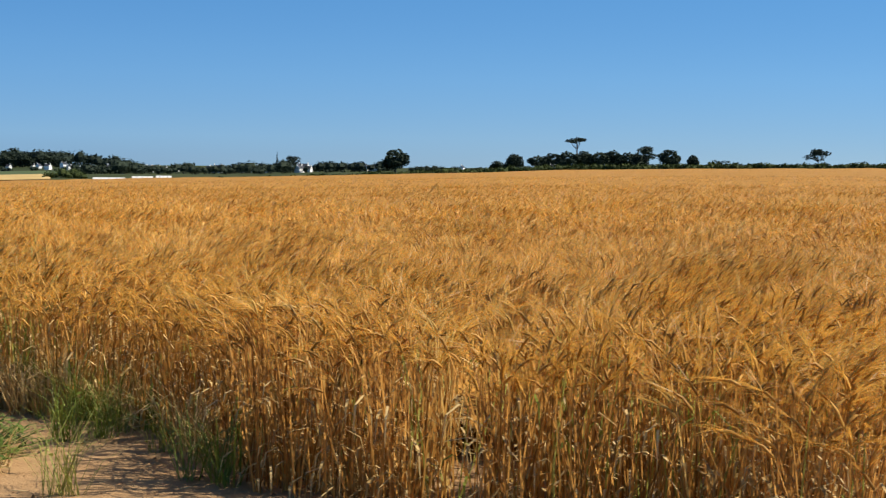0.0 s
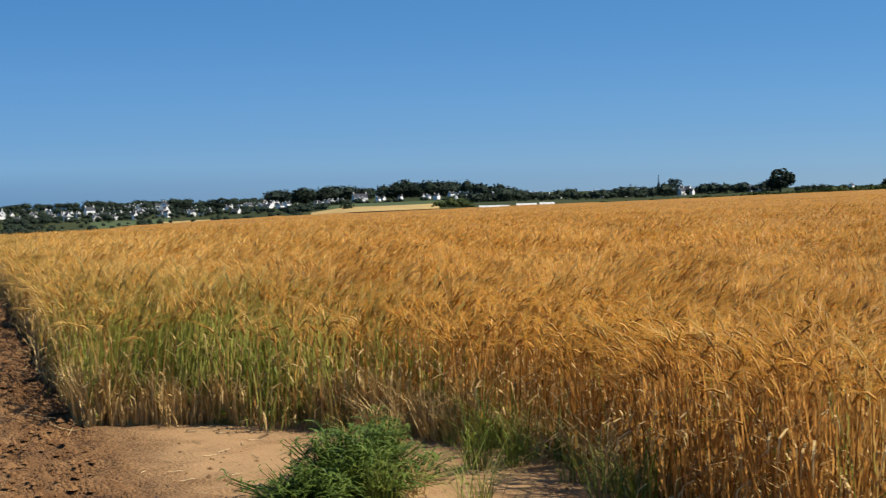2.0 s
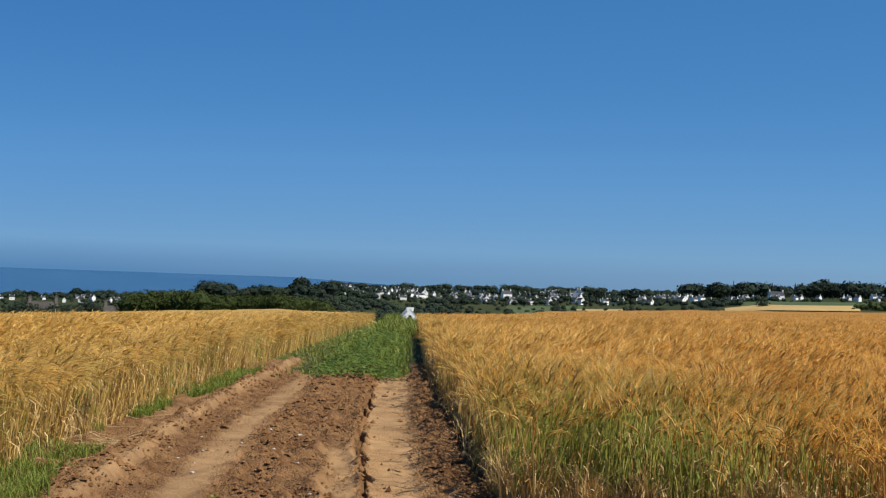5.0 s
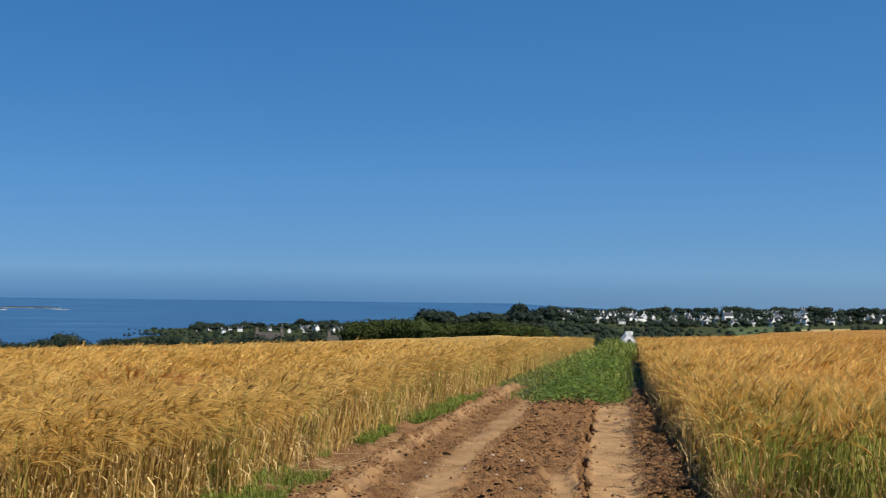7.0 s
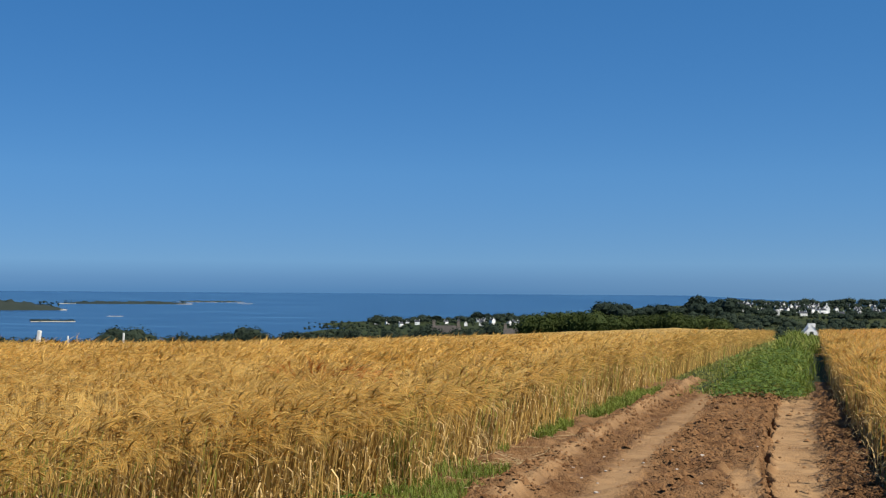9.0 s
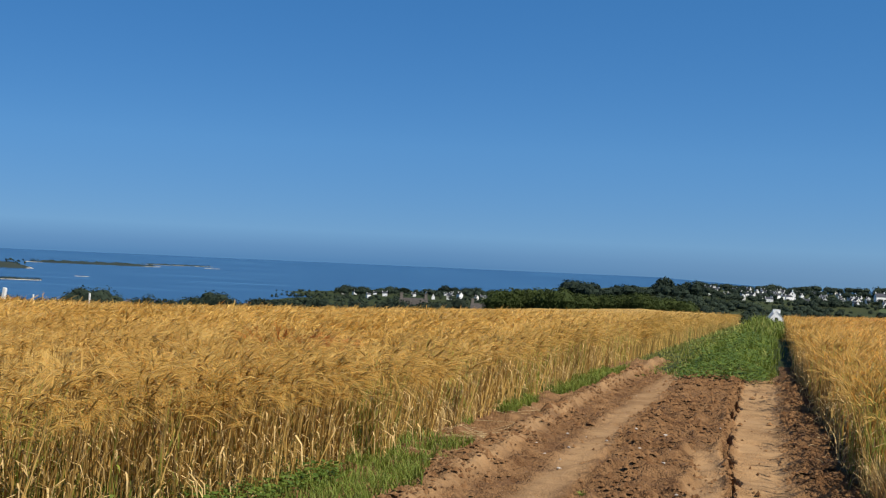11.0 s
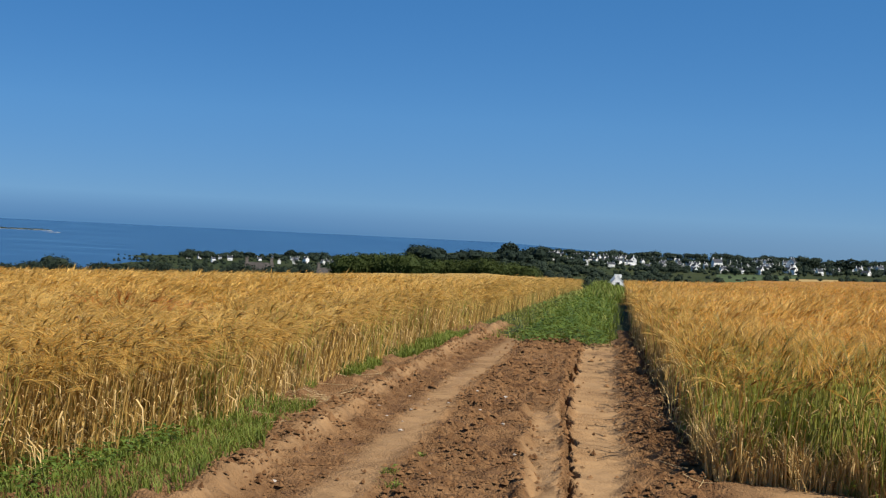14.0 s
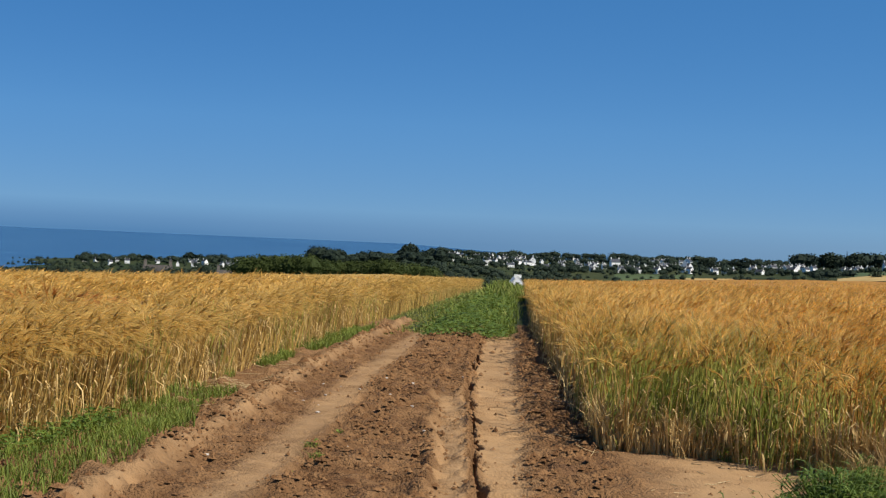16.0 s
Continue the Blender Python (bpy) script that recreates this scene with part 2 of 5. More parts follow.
# ---- builders ----
def np_mesh(name, verts, quads=None, tris=None, mats=(), smooth=False, index=None):
    me = bpy.data.meshes.new(name)
    quads = np.zeros((0, 4), int) if quads is None else np.asarray(quads, int)
    tris = np.zeros((0, 3), int) if tris is None else np.asarray(tris, int)
    loops = np.concatenate([quads.ravel(), tris.ravel()]).astype(np.int32)
    totals = np.concatenate([np.full(len(quads), 4), np.full(len(tris), 3)]).astype(np.int32)
    starts = (np.cumsum(totals) - totals).astype(np.int32)
    me.vertices.add(len(verts))
    me.vertices.foreach_set("co", np.asarray(verts, np.float32).ravel())
    me.loops.add(len(loops))
    me.loops.foreach_set("vertex_index", loops)
    me.polygons.add(len(totals))
    me.polygons.foreach_set("loop_start", starts)
    me.polygons.foreach_set("loop_total", totals)
    for m in mats:
        me.materials.append(m)
    if index is not None:
        me.polygons.foreach_set("material_index", np.asarray(index, np.int32))
    me.polygons.foreach_set("use_smooth", np.full(len(totals), smooth))
    me.update(calc_edges=True)
    me.validate()
    return me


def part(name, bm, mat, parent, label=""):
    me = bpy.data.meshes.new(name)
    bm.to_mesh(me)
    bm.free()
    me.materials.append(mat)
    ob = new(name, me)
    ob.parent = parent
    return tagged(ob, label) if label else ob


def part_np(name, arrays, mat, parent, smooth=False, label="", kind=""):
    ob = new(name, np_mesh(name, *arrays, mats=(mat,), smooth=smooth))
    ob.parent = parent
    return tagged(ob, label, kind=kind)


def thing(name, label, category, group="", kind="", at=None):
    ob = new(name)
    ob.empty_display_size = 0.2
    if at is not None:
        ob.matrix_basis = at
    return tagged(ob, label, category, group, kind)


def tubes(centre, radius, sides=3, flat=1.0):
    """Prisms along (N, K, 3) lines with (N, K) radii: vertices and quads."""
    n, k, _ = centre.shape
    along = np.gradient(centre, axis=1)
    along /= np.linalg.norm(along, axis=2, keepdims=True) + 1e-9
    ref = np.where(np.abs(along[..., 2:3]) > 0.9, np.array([1.0, 0, 0]), np.array([0, 0, 1.0]))
    u = np.cross(along, ref)
    u /= np.linalg.norm(u, axis=2, keepdims=True) + 1e-9
    v = np.cross(along, u)
    ang = np.arange(sides) * 2 * np.pi / sides
    ring = u[:, :, None] * np.cos(ang)[:, None] + v[:, :, None] * (flat * np.sin(ang))[:, None]
    verts = (centre[:, :, None] + ring * radius[:, :, None, None]).reshape(-1, 3)
    base = (np.arange(n) * k * sides)[:, None, None]
    i, j = np.arange(k - 1)[:, None] * sides, np.arange(sides)[None]
    j2 = (j + 1) % sides
    q = np.stack([i + j, i + j2, i + sides + j2, i + sides + j], -1).reshape(1, -1, 4)
    return verts, (base + q).reshape(-1, 4)


def ribbons(centre, side, width):
    """Tapered blades along (N, K, 3) lines, spread to (N, 3) sides by (N, K) half widths; the tip is a point."""
    n, k, _ = centre.shape
    a = centre[:, :-1] - side[:, None] * width[:, :-1, None]
    b = centre[:, :-1] + side[:, None] * width[:, :-1, None]
    verts = np.concatenate([np.stack([a, b], 2).reshape(n, 2 * (k - 1), 3), centre[:, -1:]], 1)
    m = 2 * (k - 1) + 1
    base = (np.arange(n) * m)[:, None, None]
    q = np.array([[2 * i, 2 * i + 1, 2 * i + 3, 2 * i + 2] for i in range(k - 2)]).reshape(1, -1, 4)
    t = np.array([[2 * (k - 2), 2 * (k - 2) + 1, m - 1]]).reshape(1, -1, 3)
    return verts.reshape(-1, 3), (base + q).reshape(-1, 4), (base + t).reshape(-1, 3)


def merged(*sets):
    vs, qs, ts, off = [], [], [], 0
    for s in sets:
        vs.append(s[0])
        qs.append(np.asarray(s[1]).reshape(-1, 4) + off)
        if len(s) > 2:
            ts.append(np.asarray(s[2]).reshape(-1, 3) + off)
        off += len(s[0])
    return np.concatenate(vs), np.concatenate(qs).astype(int), (np.concatenate(ts) if ts else np.zeros((0, 3))).astype(int)


def value_noise(x, y, scale, seed=0):
    """Smooth noise in 0..1 over the plane."""
    rng = np.random.RandomState(seed)
    table = rng.rand(64, 64)
    u, v = np.asarray(x) / scale, np.asarray(y) / scale
    i, j = np.floor(u).astype(int), np.floor(v).astype(int)
    fu, fv = u - i, v - j
    fu, fv = fu * fu * (3 - 2 * fu), fv * fv * (3 - 2 * fv)
    at = lambda a, b: table[a % 64, b % 64]
    return (at(i, j) * (1 - fu) + at(i + 1, j) * fu) * (1 - fv) + (at(i, j + 1) * (1 - fu) + at(i + 1, j + 1) * fu) * fv


# ---- terrain ----
HOME = (1.2, 0.3)
AZ = np.array([-180, -60, -35, -20, -12, -6, 0, 8, 12, 16, 25, 35, 50, 180.0])
RINGS = np.array([300, 450, 700, 1100, 1900, 5200.0])
HILLS = np.array([
    [-12, -12, -12, -11, -10, -9, -9, -6, -4.6, -3.6, -2, 0.8, 2.0, 2.0],
    [-19, -19, -19, -17, -15, -14.5, -14, -8, -3.6, -3.0, -2.5, 0.9, 2.8, 2.8],
    [-30, -30, -30, -21.6, -18.5, -14, -16, -12, -4.6, -3.6, -2, 1.2, 4.2, 4.2],
    [-30, -30, -30, -21.8, -18.5, -11.5, -17, -12, -6.2, -4.2, -3, 1, 4, 4],
    [-40, -40, -40, -40, -30, -14, -13, -8, -3, 0, 0, 2, 4, 4],
    [-40, -40, -40, -40, -40, -40, -40, -40, -35, -30, -20, -10, -5, -40]])
FLAT = 25.0
SLOPE_AZ = np.array([-180, -60, -32, -26, -20, -13, -6.5, -1, 4, 9, 14, 22, 31, 40, 47, 60, 180.0])
SLOPE = np.array([-0.01, -0.034, -0.042, -0.0387, -0.0347, -0.0278, -0.0217, -0.0204, -0.0166, -0.012, -0.0093, -0.005, 0.0, 0.0037, 0.0052, 0.005, -0.01])   # fall of the fields, by azimuth
SEA = -22.0


def terrain(x, y):
    dx, dy = np.asarray(x, float) - HOME[0], np.asarray(y, float) - HOME[1]
    r = np.hypot(dx, dy) + 1e-6
    az = np.degrees(np.arctan2(dx, dy))
    soft = 6 * np.logaddexp(0, (r - FLAT) / 6) - 6 * np.logaddexp(0, -FLAT / 6)
    plane = np.interp(az, SLOPE_AZ, SLOPE) * soft
    plane -= 0.0003 * np.clip(r - 88, 0, 90) ** 2 * np.clip(1 - np.abs(az + 1.5) / 5, 0, 1)
    far = np.zeros_like(r)
    cols = np.stack([np.interp(az, AZ, row) for row in HILLS])
    k = np.clip(np.searchsorted(RINGS, r) - 1, 0, len(RINGS) - 2)
    f = np.clip((r - RINGS[k]) / (RINGS[k + 1] - RINGS[k]), 0, 1)
    lo, hi = np.take_along_axis(cols, k[None], 0)[0], np.take_along_axis(cols, (k + 1)[None], 0)[0]
    far = lo + (hi - lo) * f
    w = np.clip((r - 190) / 110, 0, 1)
    w = w * w * (3 - 2 * w)
    return plane * (1 - w) + far * w


def ground_z(x, y):
    return float(terrain(np.array([x]), np.array([y]))[0])


def polar(az, r):
    """The place at an azimuth (degrees clockwise from +y) and a distance from where the walker stands."""
    return HOME[0] + r * math.sin(radians(az)), HOME[1] + r * math.cos(radians(az))


# the dirt track and the bare corner beside it
def track_right(y):
    return np.interp(y, [-8, 10.9, 27.5, 60, 130], [2.25, 1.60, 0.80, -0.05, -1.8])


def track_left(y):
    return np.interp(y, [-8, 6, 7.5, 9, 10, 11.5, 15, 30, 60, 130], [-7.0, -3.7, -3.1, -2.66, -2.52, -2.44, -2.36, -2.5, -3.15, -4.7])


PATCH = (-5.0, 6.2, -9.0, 31.0)


def crack_x(y):
    """The long crack along the left wall of the right rut."""
    return np.interp(y, [-9, 8.7, 12.2, 14.5, 18, 25, 31], [1.55, 0.76, 0.53, 0.38, 0.20, -0.02, -0.2])


def ledge_x(y):
    """The crumbled ledge left of the smooth strip beside the crack."""
    return np.interp(y, [-9, 8, 10, 12, 14.3, 18.6, 25, 31], [1.3, 0.56, 0.40, 0.22, 0.04, -0.19, -0.5, -0.7])


def band_x(y):
    """The pale strip rolled by the left wheel, its dark cut edge 0.25 m to the right of it."""
    return np.interp(y, [-9, 9.7, 11.9, 16.4, 22.8, 31], [-0.5, -0.75, -0.82, -1.0, -1.14, -1.3])


def ridge_x(y):
    """The sharp bank on the outer side of the left rut."""
    return np.interp(y, [-9, 8, 11.9, 13, 15.7, 20.3, 26, 31], [-1.2, -1.42, -1.49, -1.54, -1.69, -1.78, -1.85, -1.95])


def step(v, width):
    return 1 / (1 + np.exp(-np.clip(v / width, -40, 40)))


def rut_floor(x, y):
    d = x - crack_x(y)
    fray = 0.10 * (value_noise(x, y, 0.3, 10) - 0.5)
    return step(d - 0.04 + fray * 0.5, 0.02) * step(np.interp(y, [9, 12, 16, 25], [0.36, 0.47, 0.55, 0.60]) - d + fray, 0.035)


def smooth_strip(x, y):
    return step(x - ledge_x(y) + 0.16 * (value_noise(x, y, 0.28, 12) - 0.5), 0.03) * step(crack_x(y) - 0.05 - x, 0.012) * step(14.6 - y, 0.25)


def relief(x, y):
    """Height of the bare soil: wheel ruts, the deep crack, banks, tread marks and clods."""
    d = x - crack_x(y)
    wob = 0.09 * (value_noise(y, 0 * y, 0.33, 3) - 0.5) + 0.05 * (value_noise(y, 0 * y, 0.1, 13) - 0.5)
    floor, strip = rut_floor(x, y), smooth_strip(x, y)
    z = -0.055 * floor - 0.03 * strip
    wide = 0.012 + 0.055 * value_noise(y, y * 0 + 5, 0.2, 9) ** 1.3
    z += -0.22 * np.exp(-((d + wob) / wide) ** 4) * np.clip((value_noise(y, y * 0, 0.4, 8) - 0.12) * 6, 0.15, 1)
    z += 0.05 * np.exp(-((d + wob + 0.085) / 0.05) ** 2) * value_noise(x, y, 0.16, 14)
    ledge = x - ledge_x(y) + 0.12 * (value_noise(y, 0 * y, 0.25, 15) - 0.5)
    z += (0.05 * np.exp(-((ledge + 0.05) / 0.06) ** 2) - 0.05 * np.exp(-((ledge - 0.03) / 0.03) ** 2)) * np.clip(value_noise(x, y, 0.3, 16) * 2 - 0.4, 0, 1) * step(17 - y, 0.8)
    e = x - band_x(y)
    band = np.exp(-(e / 0.2) ** 4)
    z += -0.025 * band - 0.05 * np.exp(-((e - 0.26 - 0.5 * wob) / 0.03) ** 2) * np.clip(value_noise(y, 0 * y + 3, 0.7, 17) * 3 - 0.9, 0, 1)
    g = x - ridge_x(y) + 0.06 * (value_noise(y, 0 * y + 9, 0.35, 18) - 0.5)
    gully = np.exp(-((g - 0.34) / 0.2) ** 2)
    z += 0.075 * np.exp(-(g / np.where(g > 0, 0.06, 0.20)) ** 2) * (0.55 + 0.7 * value_noise(y, 0 * y + 2, 0.5, 19)) - 0.05 * gully
    rough = np.clip(1 - 0.82 * floor - 0.8 * strip - 0.75 * band - 0.35 * gully, 0.07, 1)
    rough *= np.where((d > 1.15) & (y < 11.2), 0.16, 1.0)
    z += rough * (0.085 * (value_noise(x, y, 0.15, 1) - 0.5) + 0.04 * (value_noise(x, y, 0.42, 2) - 0.5) + 0.075 * (value_noise(x, y, 0.08, 4) - 0.5))
    mid = d - 0.27
    z += 0.016 * np.sin(y * 2 * np.pi / 0.17 + 7 * np.abs(mid)) * floor * np.clip(value_noise(x, y, 0.9, 6) * 3 - 0.7, 0.1, 1)
    z += 0.016 * np.sin(y * 2 * np.pi / 0.2 - 6 * g) * gully * np.clip(value_noise(x, y, 0.8, 7) * 3 - 0.7, 0, 1)
    z += -0.008 * strip * (np.exp(-((ledge - 0.10) / 0.012) ** 2) + np.exp(-((ledge - 0.19) / 0.012) ** 2))
    z += 0.02 * (value_noise(x, y, 1.7, 5) - 0.5)
    return z


def soil_z(x, y):
    return terrain(x, y) + relief(np.asarray(x, float), np.asarray(y, float)) + 0.01


def grid_faces(rows, cols, wrap=False):
    i, j = np.meshgrid(np.arange(rows - 1), np.arange(cols if wrap else cols - 1), indexing="ij")
    j2 = (j + 1) % cols
    return np.stack([i * cols + j, i * cols + j2, (i + 1) * cols + j2, (i + 1) * cols + j], -1).reshape(-1, 4)


def build_ground():
    az = np.radians(np.concatenate([np.arange(-64, 64, 1.0), np.arange(64, 296, 8.0)]))
    rr = np.concatenate([[0.5], np.arange(2, 40, 2), np.geomspace(40, 4950, 70)])
    r, a = np.meshgrid(rr, az, indexing="ij")
    x, y = HOME[0] + r * np.sin(a), HOME[1] + r * np.cos(a)
    z = terrain(x, y)
    z -= 0.16 * (r < 27)
    z += np.where(r > 260, (value_noise(x, y, 90, 11) - 0.5) * 1.6, 0)
    v = np.stack([x, y, z], -1).reshape(-1, 3)
    q = grid_faces(len(rr), len(az), True)[:, ::-1]
    cap = len(v)
    v = np.concatenate([v, [[HOME[0], HOME[1], -0.16]]])
    t = np.array([[cap, j, (j + 1) % len(az)] for j in range(len(az))])
    ob = new("ground", np_mesh("ground", v, q, t, (M["land"],), True))
    tagged(ob, "rolling farmland sloping from the barley fields to the sea", "ground", kind="structure")
    rr, az = np.array([0, 300, 1000, 2950, 3500, 4000, 4500, 4950.0]), np.radians(np.arange(-180, 180, 2.0))
    r, a = np.meshgrid(rr + 0.01, az, indexing="ij")
    rim = np.clip((r - 2950) / 2000, 0, 1) * np.clip((-3 - np.degrees(a)) / 2, 0, 1) * np.clip((np.degrees(a) + 90) / 20, 0, 1)
    s = np.stack([r * np.sin(a), r * np.cos(a), SEA - (SEA + 6.0) * rim], -1).reshape(-1, 3)
    tagged(new("sea", np_mesh("sea", s, grid_faces(len(rr), len(az), True)[:, ::-1], None, (M["sea"],), True)), "calm blue sea under a hazy horizon", "sea", kind="structure")


def build_soil():
    us = np.concatenate([np.arange(-6.2, -3.2, 0.3), np.arange(-3.2, -0.75, 0.04), np.arange(-0.75, -0.11, 0.034), np.arange(-0.11, 0.11, 0.012), np.arange(0.11, 0.8, 0.04), np.arange(0.8, 2.2, 0.06), np.arange(2.2, 5.2, 0.15)])
    ys = np.concatenate([np.arange(PATCH[2], 4, 0.5), np.arange(4, 7, 0.12), np.arange(7, 8.5, 0.04), np.arange(8.5, 16, 0.028), np.arange(16, PATCH[3], 0.07)])
    y, u = np.meshgrid(ys, us, indexing="ij")
    x = u + crack_x(y)
    z = soil_z(x, y)
    v = np.stack([x, y, z], -1).reshape(-1, 3)
    me = np_mesh("road", v, grid_faces(len(ys), len(us)), None, (M["soil"],), True)
    # how far each spot is rolled smooth by wheels: pale crust against loose brown earth
    g = x - ridge_x(y)
    packed = rut_floor(x, y) + 0.9 * smooth_strip(x, y) + 0.8 * np.exp(-((x - band_x(y)) / 0.2) ** 4) + 0.65 * np.exp(-(g / 0.1) ** 2) + 0.25 * np.exp(-((g + 0.3) / 0.25) ** 2) + 1.15 * np.clip((u - 1.0) * 1.6, 0, 1) * (y < 11.3)
    packed = np.clip(packed * (0.35 + 0.5 * value_noise(x, y, 0.5, 81) + 0.5 * value_noise(x, y, 0.13, 83)), 0, 1)
    at = me.attributes.new("packed", "FLOAT", "POINT")
    at.data.foreach_set("value", packed.ravel().astype(np.float32))
    ob = new("road", me)
    tagged(ob, "rutted dry dirt farm track with tyre marks and cracks", "dirt track", kind="structure")
    rng = np.random.RandomState(5)
    # loose clods of earth
    for n, lo, hi, power, sink in ((15000, 0.010, 0.018, 1.5, 0.2), (9000, 0.016, 0.034, 2.0, 0.25), (260, 0.03, 0.06, 2.5, 0.3)):
        y = 7 + 19.5 * rng.rand(n) ** 1.35
        x = track_left(y) + 0.5 + (track_right(y) - track_left(y) - 0.5) * rng.rand(n)
        gully = np.exp(-((x - ridge_x(y) - 0.34) / 0.2) ** 2)
        loose = np.clip(1 - rut_floor(x, y) - 0.9 * smooth_strip(x, y) - 0.95 * np.exp(-((x - band_x(y)) / 0.22) ** 4) - 0.7 * gully, 0.03, 1)
        keep = rng.rand(n) < loose * np.clip((value_noise(x, y, 0.35, 82) - 0.25) * 2.2, 0.08, 1)
        x, y = x[keep], y[keep]
        build_lumps("clods", x, y, (lo + (hi - lo) * rng.rand(len(x)) ** power) * (0.8 + 0.025 * y), M["clod"], rng, "crumbled dark earth clods strewn over the dirt track", "soil clods")
    xb, yb = 1.4 + 2.8 * rng.rand(420), 6.2 + 4.2 * rng.rand(420)
    build_lumps("clods", xb, yb, 0.004 + 0.011 * rng.rand(420) ** 4, M["clod"], rng, "small earth crumbs on the bare field corner", "soil clods")


def build_lumps(name, x, y, size, mat, rng, label, category):
    n = len(x)
    oct_v = np.array([[1, 0, 0], [0.3, 0.95, 0.1], [-0.8, 0.55, 0], [-0.7, -0.7, 0.1], [0.4, -0.9, 0], [0.15, 0.1, 0.8]])
    f = np.array([[0, 1, 5], [1, 2, 5], [2, 3, 5], [3, 4, 5], [4, 0, 5]])
    v = oct_v[None] * (0.7 + 0.6 * rng.rand(n, len(oct_v), 1)) * size[:, None, None] * (0.7 + 0.6 * rng.rand(n, 1, 3))
    v += np.stack([x, y, soil_z(x, y) + size * 0.3], -1)[:, None]
    t = (f[None] + (np.arange(n) * len(oct_v))[:, None, None]).reshape(-1, 3)
    tagged(new(name, np_mesh(name, v.reshape(-1, 3), None, t, (mat,))), label, category, kind="stuff")


build_ground()
build_soil()


# ---- barley ----
RIGHT_FIELD = [(-4.8, 250), (-1.8, 130), (-0.05, 60), (0.80, 27.5), (1.60, 10.9), (2.25, 10.75), (3.0, 10.35), (3.7, 9.65), (4.05, 8.9), (4.25, 8.3), (4.22, 7.5), (4.2, 6.95), (4.4, 6.4), (4.8, 5), (5.5, 1), (6.5, -6), (200, -6), (260, 160), (130, 200), (90, 230)]
LEFT_FIELD = [(-5.8, 175), (-4.7, 130), (-3.15, 60), (-2.5, 30), (-2.36, 15), (-2.44, 11.5), (-2.52, 10), (-2.66, 9), (-3.1, 7.5), (-3.7, 6), (-7.0, -8), (-120, -8), (-120, 110), (-60, 150)]


def inside(x, y, poly):
    """How far inside a field outline points lie (negative outside)."""
    p = np.array(poly, float)
    a, b = p, np.roll(p, -1, 0)
    best, odd = np.full(x.shape, 1e9), np.zeros(x.shape, bool)
    for (ax, ay), (bx, by) in zip(a, b):
        ex, ey = bx - ax, by - ay
        t = np.clip(((x - ax) * ex + (y - ay) * ey) / (ex * ex + ey * ey), 0, 1)
        best = np.minimum(best, np.hypot(x - ax - t * ex, y - ay - t * ey))
        cross = (ay > y) != (by > y)
        xi = ax + (y - ay) * ex / (ey if abs(ey) > 1e-9 else 1e-9)
        odd ^= cross & (x < xi)
    return np.where(odd, best, -best)


def scatter(poly, rng, r0, r1, az0, az1, density, e0, e1):
    area = 0.5 * (r1 * r1 - r0 * r0) * radians(az1 - az0)
    n = int(area * density)
    r = np.sqrt(r0 * r0 + (r1 * r1 - r0 * r0) * rng.rand(n))
    a = np.radians(az0 + (az1 - az0) * rng.rand(n))
    x, y = HOME[0] + r * np.sin(a), HOME[1] + r * np.cos(a)
    e = inside(x, y, poly) + np.where((y < 11.2) & (x > 1.6), 0.42, 0.14) * (value_noise(x, y, 0.35, 21) - 0.5)
    k = (e > e0) & (e < e1)
    return x[k], y[k], e[k], r[k]


def tufts(x, y):
    """Where the stalks stand in bunches (towards 1) and where gaps open between them (towards 0)."""
    return 0.6 * value_noise(x, y, 0.26, 25) + 0.4 * value_noise(x, y, 0.6, 26)


def crop_height(x, y, e):
    r = np.hypot(x - HOME[0], y - HOME[1])
    h = 0.80 + np.interp(r, [16, 45], [0.36, 0.10]) * (tufts(x, y) - 0.5) + 0.10 * (value_noise(x, y, 1.3, 31) - 0.5) + 0.10 * (value_noise(x, y, 5.0, 32) - 0.5)
    return h - 0.05 * np.exp(-np.clip(e, 0, 9) / 0.12)


def lean_of(x, y, rng, seed):
    """Which way the heads nod: with the wind, in gusts."""
    base = 0.35 + 2.2 * (value_noise(x, y, 0.9, seed) - 0.5) * 2 + 0.7 * (rng.rand(len(x)) - 0.5) * 2
    return np.stack([np.cos(base), np.sin(base), 0 * base], -1)


def outward(x, y, poly):
    """The way out of a field at points near its edge."""
    d = 0.05
    g = np.stack([inside(x - d, y, poly) - inside(x + d, y, poly), inside(x, y - d, poly) - inside(x, y + d, poly), 0 * x], -1)
    return g / (np.linalg.norm(g, axis=1, keepdims=True) + 1e-9)


